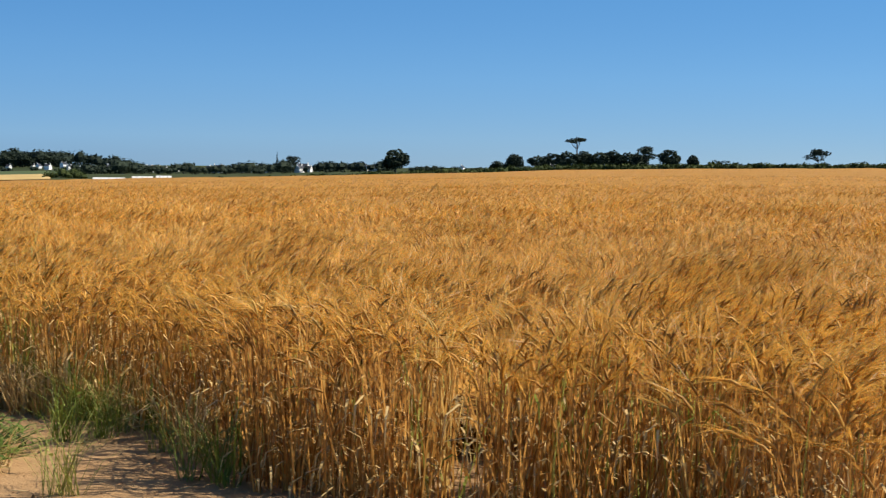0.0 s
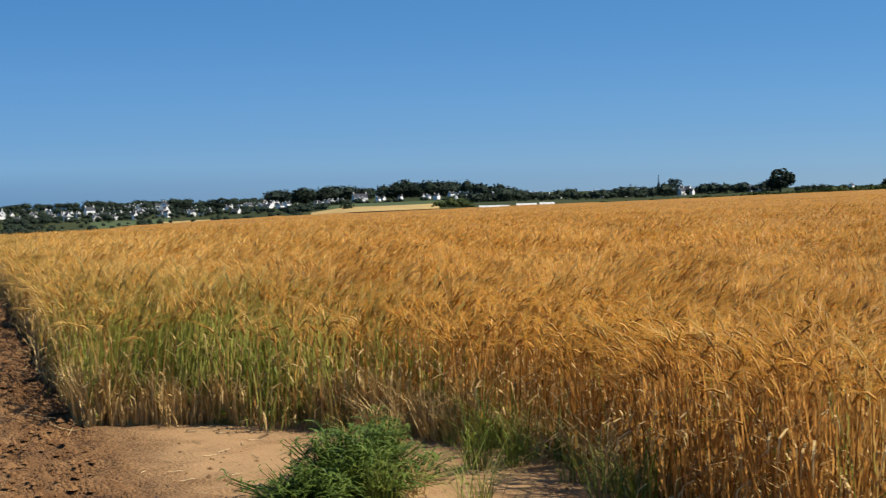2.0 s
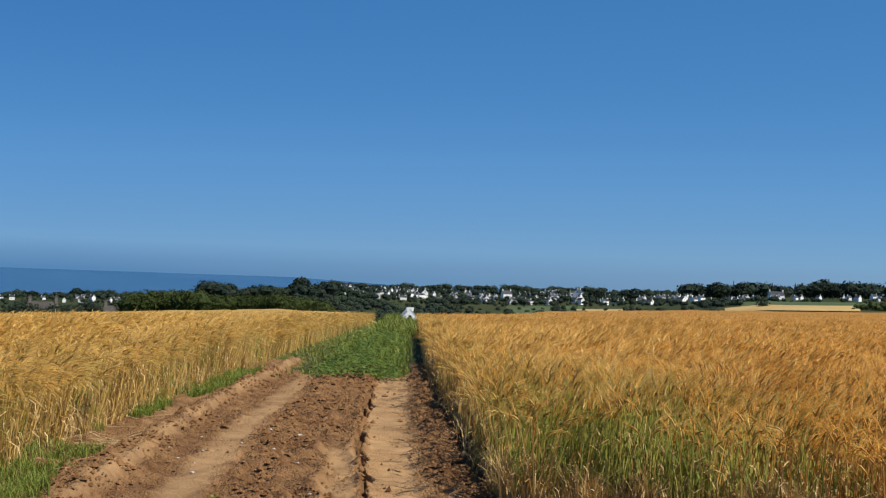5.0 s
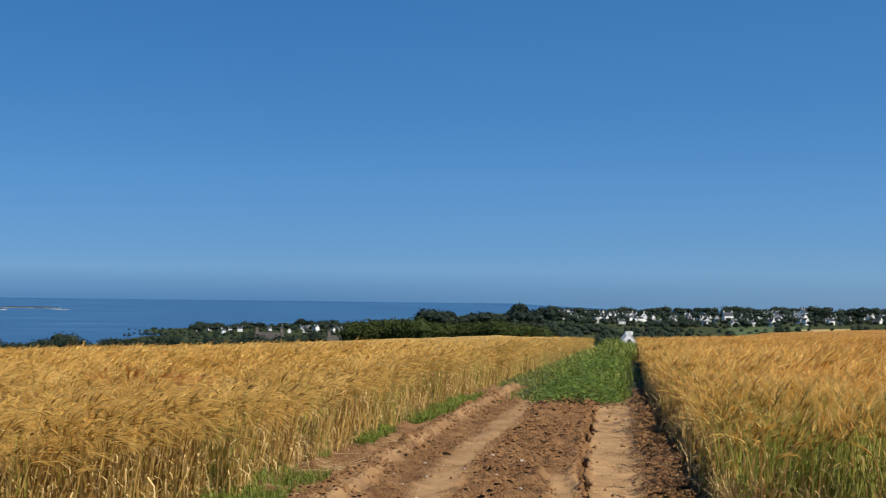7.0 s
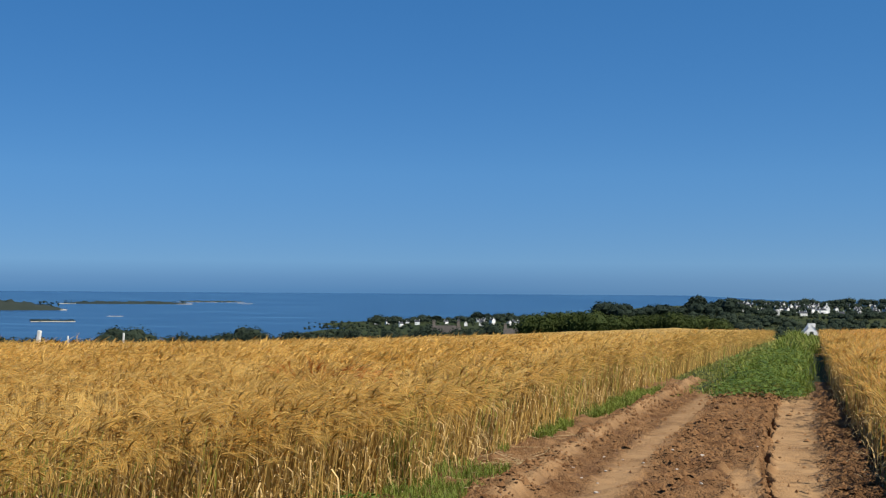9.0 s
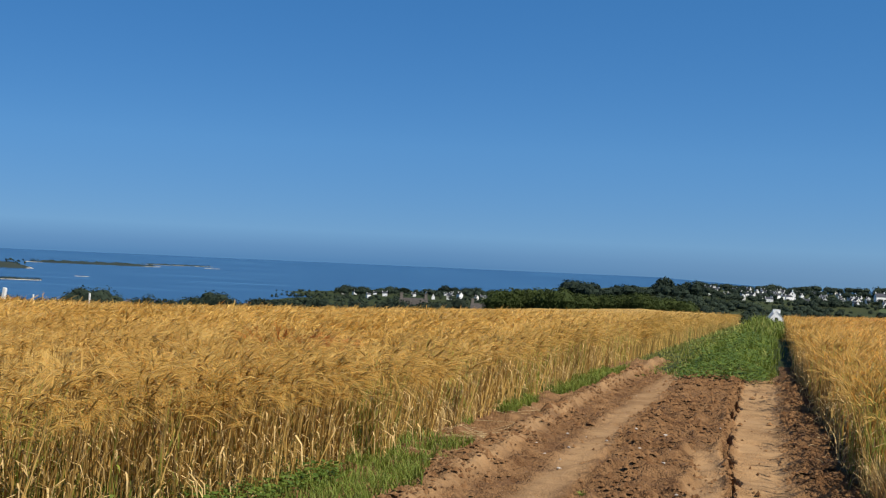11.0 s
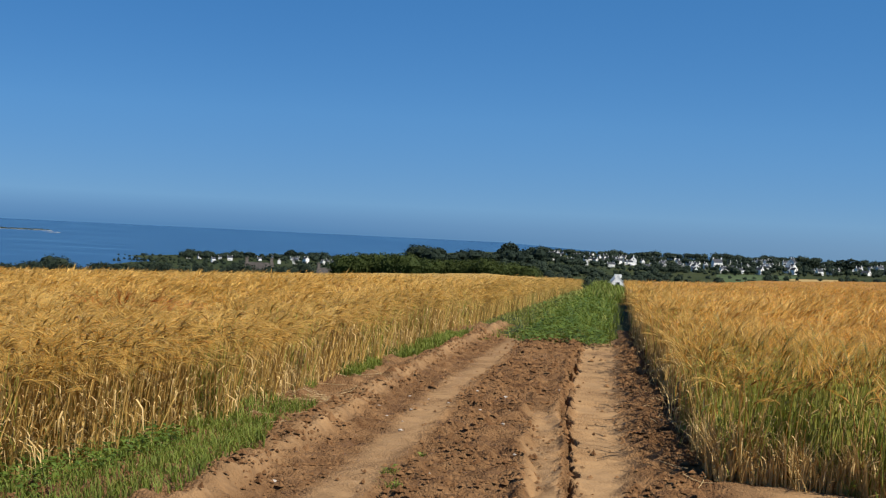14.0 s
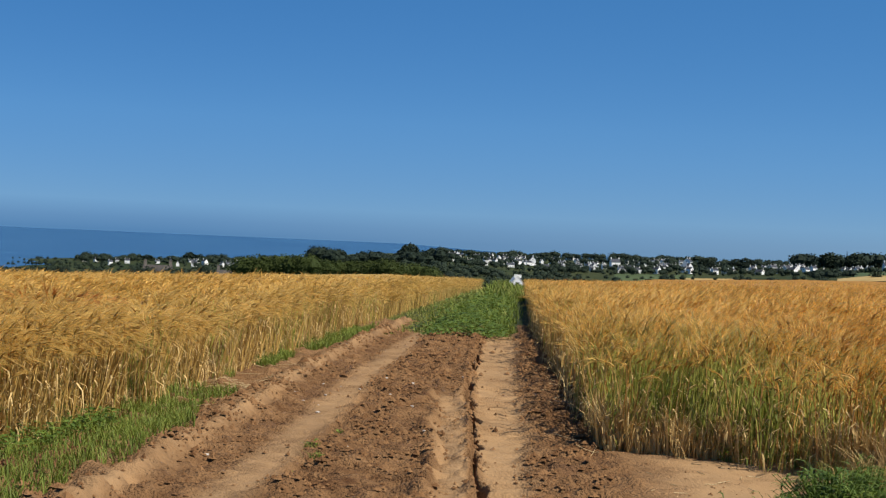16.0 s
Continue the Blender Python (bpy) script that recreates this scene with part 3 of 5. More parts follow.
def stalks(x, y, e, rng, level, seed, out_way=None, upright=False, droop=0.0):
    """Barley plants as arrays: stems, ears, awns, leaves. level 0: whole plants; 1: upper halves; 2: heads for the middle distance; 3: whole plants along far edges; 4: beards alone, farthest off."""
    n = len(x)
    z0 = terrain(x, y)
    h = crop_height(x, y, e) * ({0: 0.70 + 0.34 * rng.rand(n) ** 0.55, 3: 0.50 + 0.54 * rng.rand(n) ** 0.7}[level] if level in (0, 3) else 0.88 + 0.2 * rng.rand(n))
    lean = lean_of(x, y, rng, seed)
    tilt = 0.05 + 0.10 * rng.rand(n)
    if level == 1:                                        # and each head its own way
        stray = rng.rand(n) * 6.283
        lean = lean + np.stack([np.cos(stray), np.sin(stray), 0 * stray], -1) * (0.9 * rng.rand(n))[:, None] * (1.3 if droop else 0.7)
        lean /= np.linalg.norm(lean, axis=1, keepdims=True) + 1e-9
    if level == 0:                                        # unruly stems at the field's edge
        stray = rng.rand(n) * 6.283
        lean = lean + np.stack([np.cos(stray), np.sin(stray), 0 * stray], -1) * (0.6 + 1.4 * rng.rand(n))[:, None]
        lean /= np.linalg.norm(lean, axis=1, keepdims=True) + 1e-9
        tilt = 0.04 + 0.30 * rng.rand(n) ** 1.8
    hang = np.zeros(n)
    if out_way is not None:                               # front rows lean out over the edge
        hang = np.linalg.norm(out_way, axis=1) * np.exp(-np.clip(e, 0, 9) / 0.22) * (0.15 + 0.85 * rng.rand(n) ** 2) * (0.25 if upright else 0.8)
        lean = lean * (1 - 0.75 * hang)[:, None] + out_way * (1.1 * hang)[:, None]
        lean /= np.linalg.norm(lean, axis=1, keepdims=True) + 1e-9
        tilt = tilt + 0.10 * hang
    root = np.stack([x, y, z0], -1)
    up = np.array([0, 0, 1.0])
    neck = root + up * h[:, None] * 0.93 + lean * (tilt * h)[:, None]
    low = {0: -0.02, 1: 0.42, 2: 0.62, 3: -0.02, 4: 0.62}[level]
    start = root + (neck - root) * low
    mid = root + (neck - root) * ((1 + low) / 2) - lean * 0.012 + (rng.rand(n, 3) - 0.5) * [0.05, 0.05, 0.0]
    fat = {0: 1.0, 1: 1.1, 2: 1.5, 3: 1.5, 4: 1.9}[level]
    out = {}
    if level == 0:
        out["stem"] = tubes(np.stack([start, mid, neck], 1), np.tile([0.0050, 0.0042, 0.0022], (n, 1)) * (0.7 + 0.5 * rng.rand(n, 1)), 3)
    elif level == 1:
        out["stem"] = tubes(np.stack([start, neck], 1), np.tile([0.0036, 0.002], (n, 1)), 3)
    elif level == 3:
        turn = rng.rand(n) * 6.283
        out["stem"] = ribbons(np.stack([start, mid, neck], 1), np.stack([np.cos(turn), np.sin(turn), 0 * turn], -1), np.tile([0.0032, 0.0034, 0.0], (n, 1)))
    bend = 0.25 + 0.80 * rng.rand(n) ** 0.8 * (0.55 + 0.6 * value_noise(x, y, 0.8, seed + 5)) + 0.25 * hang           # nodding of the ear: 0 upright, 1 hanging
    bend = bend * (1.0 if droop else 0.8) + droop * rng.rand(n)
    if upright:
        bend *= 0.55
    L = (0.075 + 0.04 * rng.rand(n)) * (1.25 if level == 2 else 1.0)
    d0 = up * np.cos(bend * 1.1)[:, None] + lean * np.sin(bend * 1.1)[:, None]
    d1 = up * np.cos(bend * 2.1)[:, None] + lean * np.sin(bend * 2.1)[:, None]
    p1 = neck + d0 * (L * 0.5)[:, None]
    p2 = p1 + d1 * (L * 0.5)[:, None]
    if level == 0:
        line = np.stack([neck, neck + d0 * (L * 0.2)[:, None], p1 + d1 * (L * 0.15)[:, None], p2], 1)
        out["ear"] = tubes(line, np.tile([0.002, 0.0070, 0.0066, 0.0016], (n, 1)) * fat, 3)
    elif level == 1:
        out["ear"] = tubes(np.stack([neck, p1, p2], 1), np.tile([0.003, 0.0065, 0.0015], (n, 1)) * fat, 3)
    elif level < 4:
        across = np.cross(d0, rng.rand(n, 3) - 0.5)
        across /= np.linalg.norm(across, axis=1, keepdims=True) + 1e-9
        out["ear"] = ribbons(np.stack([neck, p1, p2], 1), across, np.tile([0.004, 0.008, 0.0], (n, 1)) * fat)
    sets = []
    for k in range({0: 13, 1: 13, 2: 8, 3: 8, 4: 6}[level]):
        f = rng.rand(n)
        at = neck + d0 * (L * 0.5 * np.minimum(f * 2, 1))[:, None] + d1 * (L * 0.5 * np.clip(f * 2 - 1, 0, 1))[:, None]
        way = d1 * 0.85 + d0 * 0.3 + lean * 0.25 + (rng.rand(n, 3) - 0.5) * (0.52 if level < 2 else 0.40)
        way /= np.linalg.norm(way, axis=1, keepdims=True)
        side = np.cross(way, up + (rng.rand(n, 3) - 0.5) * 1.5)
        side /= np.linalg.norm(side, axis=1, keepdims=True) + 1e-9
        al = 0.11 + 0.08 * rng.rand(n)
        tip = at + way * al[:, None] + (lean * 0.02 - up * 0.012)
        wide = 0.0016 * {0: 1.8, 1: 1.9, 2: 3.8, 3: 3.4, 4: 7.0}[level]
        if level == 0:
            half = (at + tip) / 2 + up * 0.008 + (rng.rand(n, 3) - 0.5) * 0.012
            sets.append(ribbons(np.stack([at, half, tip - up * 0.012], 1), side, np.tile([wide, wide * 0.8, 0], (n, 1))))
        else:
            sets.append(ribbons(np.stack([at, tip], 1), side, np.tile([wide, 0], (n, 1))))
    out["awn"] = merged(*sets)
    if level < 2:
        sets = []
        for k in range(4 if level == 0 else 1):
            pick = rng.rand(n) < (0.5 if level == 0 else 0.3)
            m = int(pick.sum())
            hh = (0.04 + 0.72 * rng.rand(m) ** 1.4) if level == 0 else 0.55 + 0.35 * rng.rand(m)
            at = root[pick] + (neck - root)[pick] * hh[:, None]
            a = rng.rand(m) * 6.283
            out_w = np.stack([np.cos(a), np.sin(a), 0 * a], -1)
            ll = 0.05 + 0.16 * rng.rand(m) ** 1.3
            rise = (0.3 + 0.7 * rng.rand(m))[:, None]
            line = np.stack([at, at + (out_w * 0.45 + up * 0.5 * rise) * ll[:, None], at + (out_w * 0.95 + up * 0.25 * rise) * ll[:, None], at + (out_w * 1.15 - up * (0.3 + 0.5 * rng.rand(m))[:, None]) * ll[:, None]], 1)
            side = np.stack([-np.sin(a), np.cos(a), 0.4 * (rng.rand(m) - 0.5)], -1)
            sets.append(ribbons(line, side, np.tile([0.0025, 0.0055, 0.0045, 0], (m, 1)) * (0.7 + 0.6 * rng.rand(m, 1))))
        out["leaf"] = merged(*sets)
    return out


def canopy(edge, side, seed, y_end, far, roof=True):
    """A solid sheet standing in for the closed crop seen from above, a little below the heads, dropping to the soil
    behind the front rows. edge: the outline's x for each y.
    """
    ys = np.concatenate([np.arange(-6, 4, 0.5), np.arange(4, 22, 0.16), np.arange(22, 60, 0.5), np.geomspace(60, y_end, 60)])
    offs = np.concatenate([[0.06, 0.14, 0.24, 0.36, 0.5, 0.62, 0.8, 1.0], np.arange(1.2, 12, 0.2), np.arange(12, 40, 0.7), np.geomspace(40, far, 40)])
    y, o = np.meshgrid(ys, offs, indexing="ij")
    x = edge(y) + side * o
    e = np.minimum(np.abs(o), 50.0)
    near = y < 13
    # the sheet starts right at this edge, to block sun onto the track strip
    steep = np.clip((y - 11.2) / 1.2, 0, 1) * (side > 0)           # the straight edge along the track
    onset = (1 - steep) * ((1.0 + 0.4 * (value_noise(x, y, 0.2, seed + 3) - 0.5)) if roof else 1.3) + 0.06 * steep
    e = np.where(near, np.minimum(e, np.abs(inside(x, y, RIGHT_FIELD if side > 0 else LEFT_FIELD))), e)
    r = np.hypot(x - HOME[0], y - HOME[1])
    top = crop_height(x, y, e) - np.interp(r, [12, 22, 38, 70], [0.38, 0.24, 0.11, 0.03]) + (value_noise(x, y, 0.35, seed) - 0.5) * 0.10
    top += (value_noise(x, y, 0.9, seed + 1) - 0.5) * 0.08
    # upper sheet, added to keep sun off the stems beneath
    if roof:
        z = terrain(x, y) + top * np.clip(0.36 + 0.3 * steep + 0.3 * (value_noise(x, y, 0.17, seed + 4) - 0.5) * np.exp(-np.clip(e - onset, 0, 9) / 0.4) + (e - onset) * 0.6, 0, 1)
    else:
        z = terrain(x, y) + np.clip((e - onset) / 0.2, 0, 1) * top * 0.66 - 0.1 * (e < onset + 0.03)
    q = grid_faces(len(ys), len(offs))
    f = e.reshape(-1)[q]
    q = q[(f > onset.reshape(-1)[q]).all(1)] if roof else q[(f < 2.5).any(1) & (y.reshape(-1)[q] < 60).all(1)]
    q = q[(r.reshape(-1)[q] < (256 if side > 0 else 168)).all(1)]
    return np.stack([x, y, z], -1).reshape(-1, 3), q if side > 0 else q[:, ::-1]


def right_edge(y):
    return np.interp(y, [-6, 1, 5, 6.4, 6.95, 7.5, 8.3, 8.9, 9.65, 10.35, 10.75, 10.9, 27.5, 60, 130, 250], [6.5, 5.5, 4.8, 4.4, 4.2, 4.22, 4.25, 4.05, 3.7, 3.0, 2.25, 1.6, 0.8, -0.05, -1.8, -4.8])


def build_field(poly, az0, az1, seed, green, ruddy):
    rng = np.random.RandomState(seed)
    ob = thing("barley_field", "ripe golden barley with nodding bearded ears" + (" and a greenish edge by the track" if green else " along the dirt track"), "barley field", "barley fields beside the track", "stuff")
    zones = [(0, 4, 14, 380, -0.05, 1.35), (0, 14, 20, 240, -0.05, 0.75), (0, 20, 30, 170, -0.05, 0.7), (3, 30, 45, 190, -0.05, 0.9), (3, 45, 100, 100, -0.05, 0.6),
             (1, 4, 11, 320, 1.35, 99), (1, 11, 14, 190, 1.35, 99), (1, 14, 18, 140, 0.75, 99), (2, 18, 30, 90, 0.7, 999), (2, 30, 60, 19, 0.6, 999), (4, 60, 110, 4.0, 0.4, 999)]
    sets = {}

    def add(mask, level, x, y, e, tint, tall_green):
        if mask.any():
            way = outward(x[mask], y[mask], poly) * np.where((y[mask] > 11.2) & bool(ruddy), 0.4, 1.0)[:, None] if level in (0, 3) else None
            for key, arr in stalks(x[mask], y[mask], e[mask], rng, level, seed, way, bool(tall_green), 0.0 if ruddy else 0.3).items():
                if tall_green == 2 and key in ("ear", "awn"):       # late tillers that never came into ear
                    continue
                if key == "stem" and tall_green:
                    key = "stem_green"
                elif key == "leaf" and tall_green == 2:
                    key = "flag_leaf"
                elif key in ("stem", "ear", "awn"):
                    key += tint
                sets.setdefault(key, []).append(arr)

    for level, r0, r1, density, e0, e1 in zones:
        x, y, e, r = scatter(poly, rng, r0, r1, az0, az1, density, e0, e1)
        k = (e > 0.01) | (y < 11.2) | (not ruddy)
        gap = {0: 0.38, 1: 0.47, 2: 0.40}.get(level, -1.0)
        k &= tufts(x, y) + 0.16 * (rng.rand(len(x)) - 0.5) > gap
        x, y, e, r = x[k], y[k], e[k], r[k]
        g = ((green(x, y) > rng.rand(len(x))) & (level in (0, 3))).astype(int)
        g[(e < 0.14) & (rng.rand(len(x)) < 0.55)] = 0
        g += (g > 0) & (rng.rand(len(x)) < np.where(e < 0.75, 0.45, 0.15))
        # the share of ruddy plants rises with azimuth from HOME
        az = np.degrees(np.arctan2(x - HOME[0], y - HOME[1]))
        red = (np.interp(az, [3, 17], [0.2, 1.0]) * (1 - 0.3 * (value_noise(x, y, 0.55, 61) > 0.7)) > rng.rand(len(x))) & bool(ruddy)
        # a late, greener patch behind the bare corner
        late = 0.4 * np.exp(-((x - 2.6) / 1.5) ** 2 - ((y - 11.6) / 1.8) ** 2) * bool(ruddy) > rng.rand(len(x))
        tone = np.where(late, 2, red)
        for flag in (0, 1, 2):
            for k, tint in enumerate(("", "_red", "_green")):
                add((g == flag) & (tone == k), level, x, y, e, tint, flag)
    for key in sets:
        part_np({"stem_green": "green_stem", "flag_leaf": "green_leaf"}.get(key, key.split("_")[0]), merged(*sets[key]), M[key], ob, "ear" in key, kind="stuff")
    for roof in (True, False):
        part_np("canopy", canopy(right_edge, 1, seed, 205, 250, roof) if ruddy else canopy(track_left, -1, seed, 165, 110, roof), M["canopy" + ruddy], ob, True, kind="stuff")
    return ob


def green_right(x, y):
    return 1.15 * np.clip(1 - np.abs(x - 2.5) / 1.6, 0, 1) * (y > 9.2) + 0.04 + 0.12 * (value_noise(x, y, 0.8, 77) > 0.62)


def green_left(x, y):
    return 0.10 + 0.5 * (value_noise(x, y, 0.9, 78) > 0.6)


build_field(RIGHT_FIELD, -6, 50, 41, green_right, "_red")
build_field(LEFT_FIELD, -38, -1, 43, green_left, "")


# ---- grass and weeds ----
def blades(x, y, z, rng, length, width, spread=0.5):
    n = len(x)
    a = rng.rand(n) * 6.283
    out = np.stack([np.cos(a), np.sin(a), 0 * a], -1)
    up = np.array([0, 0, 1.0])
    L = length * (0.5 + 0.8 * rng.rand(n))
    s = spread * (0.3 + rng.rand(n))
    root = np.stack([x, y, z], -1)
    line = np.stack([root, root + (up * 0.55 + out * (s * 0.3)[:, None]) * L[:, None], root + (up * 0.85 + out * s[:, None]) * L[:, None]], 1)
    side = np.stack([-np.sin(a), np.cos(a), 0 * a], -1)
    return ribbons(line, side, np.tile([width, width * 0.9, 0], (n, 1)) * (0.6 + 0.7 * rng.rand(n, 1)))


def broad_leaves(x, y, z, rng, size):
    n = len(x)
    a = rng.rand(n) * 6.283
    tip = np.stack([np.cos(a), np.sin(a), 0.6 * (rng.rand(n) - 0.35)], -1)
    side = np.stack([-np.sin(a), np.cos(a), 0.5 * (rng.rand(n) - 0.5)], -1)
    s = size * (0.5 + rng.rand(n))
    root = np.stack([x, y, z], -1)
    line = np.stack([root, root + tip * (s * 0.45)[:, None] + [0, 0, 0.01], root + tip * s[:, None]], 1)
    return ribbons(line, side, np.stack([0.1 * s, 0.34 * s, 0 * s], -1))


def build_grass():
    rng = np.random.RandomState(9)
    # the overgrown stretch of the track beyond the bare ruts
    sets, leaves, yellow = [], [], []
    for y0, y1, dens, ln, wd in ((23.5, 34, 330, 0.20, 0.006), (34, 55, 110, 0.28, 0.011), (55, 130, 34, 0.52, 0.022)):
        n = int((y1 - y0) * 3.3 * dens)
        y = y0 + (y1 - y0) * rng.rand(n)
        x = track_left(y) + 0.0 + (track_right(y) - track_left(y)) * rng.rand(n)
        ragged = y > 25.9 + 2.6 * (value_noise(x, y, 0.6, 51) - 0.5) - 1.6 * (x < -1.75)
        ragged &= (x > track_left(y) + 1.0) | (rng.rand(n) < 0.55)
        ragged &= (x < track_right(y) - 0.62 + 0.35 * value_noise(x, y, 0.5, 59)) | (y > 60)
        ragged &= (np.abs(x - ridge_x(y) - 0.55) > 0.22) | (y > 33) | (rng.rand(n) < 0.3)
        x, y = x[ragged], y[ragged]
        mid = np.interp(x - track_left(y), [0, 1.0, 1.4], [0.35, 0.45, 1.0]) + 0.7 * np.exp(-((x - (track_left(y) * 0.35 + track_right(y) * 0.65) + 0.3) / 0.6) ** 2) * value_noise(x, y, 1.2, 52)
        mid *= np.interp(y, [24, 33, 50, 70], [0.4, 0.65, 0.7, 1.0]) * (0.5 + value_noise(x, y, 0.6, 57))
        pale = (x < track_left(y) + 0.9 + 0.6 * value_noise(x, y, 0.9, 58)) | (rng.rand(len(x)) < 0.12)
        sets.append(blades(x[~pale], y[~pale], terrain(x[~pale], y[~pale]), rng, (ln * mid)[~pale], wd))
        yellow.append(blades(x[pale], y[pale], terrain(x[pale], y[pale]), rng, (ln * mid)[pale], wd))
    for y0, y1, dens, sz in ((24.6, 36, 260, 0.07), (36, 70, 60, 0.13), (70, 130, 16, 0.2)):
        n = int((y1 - y0) * 1.5 * dens)
        y = y0 + (y1 - y0) * rng.rand(n)
        c = track_left(y) * 0.38 + track_right(y) * 0.62
        x = c + 0.75 * (rng.rand(n) * 2 - 1)
        h = 0.48 * value_noise(x, y, 0.8, 53) ** 1.4 * np.clip(1 - np.abs(x - c) / 0.9, 0, 1) + 0.05
        leaves.append(broad_leaves(x, y, terrain(x, y) + h * rng.rand(n) ** 0.6, rng, sz))
    n = 5200
    y = 26 + 40 * rng.rand(n) ** 1.6
    x = track_left(y) + 1.15 + (track_right(y) - track_left(y) - 1.8) * rng.rand(n) + 0.3 * rng.randn(n)
    k = value_noise(x, y, 0.7, 60) * 0.7 + value_noise(x, y, 0.25, 62) * 0.3 > 0.55
    x, y = x[k], y[k]
    sets.append(blades(x, y, terrain(x, y), rng, 0.40 * (0.4 + 0.9 * value_noise(x, y, 0.5, 63)) * np.clip((y - 25) / 6, 0.3, 1), 0.008, 0.7))
    n = 2600
    y = 26 + 34 * rng.rand(n) ** 1.5
    x = track_left(y) + 1.1 + (track_right(y) - track_left(y) - 1.6) * rng.rand(n)
    k = value_noise(x, y, 0.8, 64) > 0.55
    x, y = x[k], y[k]
    leaves.append(broad_leaves(x, y, terrain(x, y) + (0.1 + 0.35 * rng.rand(len(x))) * np.clip((y - 25) / 5, 0.2, 1), rng, 0.10))
    ob = thing("track_grass", "lush green grass and weeds overgrowing the track", "grass", "", "stuff")
    part_np("blade", merged(*sets), M["grass"], ob, kind="stuff")
    part_np("blade", merged(*yellow), M["dry_grass"], ob, kind="stuff")
    part_np("weed_leaf", merged(*leaves), M["weed"], ob, kind="stuff")
    # the verge at the foot of the left crop
    n = 21000
    y = 6.5 + 19.5 * rng.rand(n) ** 1.15
    rim = np.interp(y, [6, 9, 11.5, 13.5, 15.2, 16, 19, 21, 26], [-1.5, -1.66, -1.74, -1.85, -1.74, -2.15, -2.2, -1.98, -1.98]) - track_left(y) + 0.15
    x = track_left(y) - 0.15 + rim * rng.rand(n) ** 0.75 * (0.8 + 0.4 * value_noise(0 * y, y, 0.7, 54))
    k = value_noise(x, y, 0.7, 55) + 0.5 * (y < 12.3) + 0.12 * ((y > 14) & (y < 15.2)) + 0.4 * (y > 20) > 0.5
    x, y = x[k], y[k]
    ob = thing("verge_grass", "low green grass verge at the foot of the barley", "grass", "", "stuff")
    part_np("blade", blades(x, y, soil_z(x, y), rng, 0.11, 0.0035, 0.8), M["grass"], ob, kind="stuff")
    n = 1700
    y = 7 + 4.0 * rng.rand(n)
    x = track_left(y) - 0.1 + (0.75 - 0.1 * (y - 7)) * rng.rand(n)
    part_np("weed_leaf", broad_leaves(x, y, soil_z(x, y) + 0.12 * rng.rand(n), rng, 0.045), M["weed"], ob, kind="stuff")


def weed_clump(x, y, width, height, count, seed, mat, label, blade=0.0032):
    """An uneven tuft: several crowns of arching blades with a few broad leaves."""
    rng = np.random.RandomState(seed)
    crowns = max(1, int(width / 0.05))
    ca, cr = rng.rand(crowns) * 6.283, width * 0.8 * np.sqrt(rng.rand(crowns))
    ch = 0.45 + 0.75 * rng.rand(crowns)
    k = rng.randint(crowns, size=count)
    px = cr[k] * np.cos(ca[k]) + rng.randn(count) * 0.03
    py = cr[k] * np.sin(ca[k]) + rng.randn(count) * 0.03
    tall = height * ch[k] * np.clip(1.15 - (cr[k] / width) ** 2 * 0.6, 0.3, 1.2)
    ob = thing("weed_clump", label, "weeds", "weed tufts on the bare corner", at=pose(x, y, float(soil_z(np.array([x]), np.array([y]))[0])))
    part_np("blade", blades(px, py, -0.01 + 0 * px, rng, tall, blade, 1.1), mat, ob, kind="stuff")
    n = max(count // 14, 4)
    m = rng.choice(count, n)
    part_np("weed_leaf", broad_leaves(px[m] * 1.1, py[m] * 1.1, tall[m] * (0.1 + 0.6 * rng.rand(n)), rng, 0.035), mat, ob, kind="stuff")
    return ob


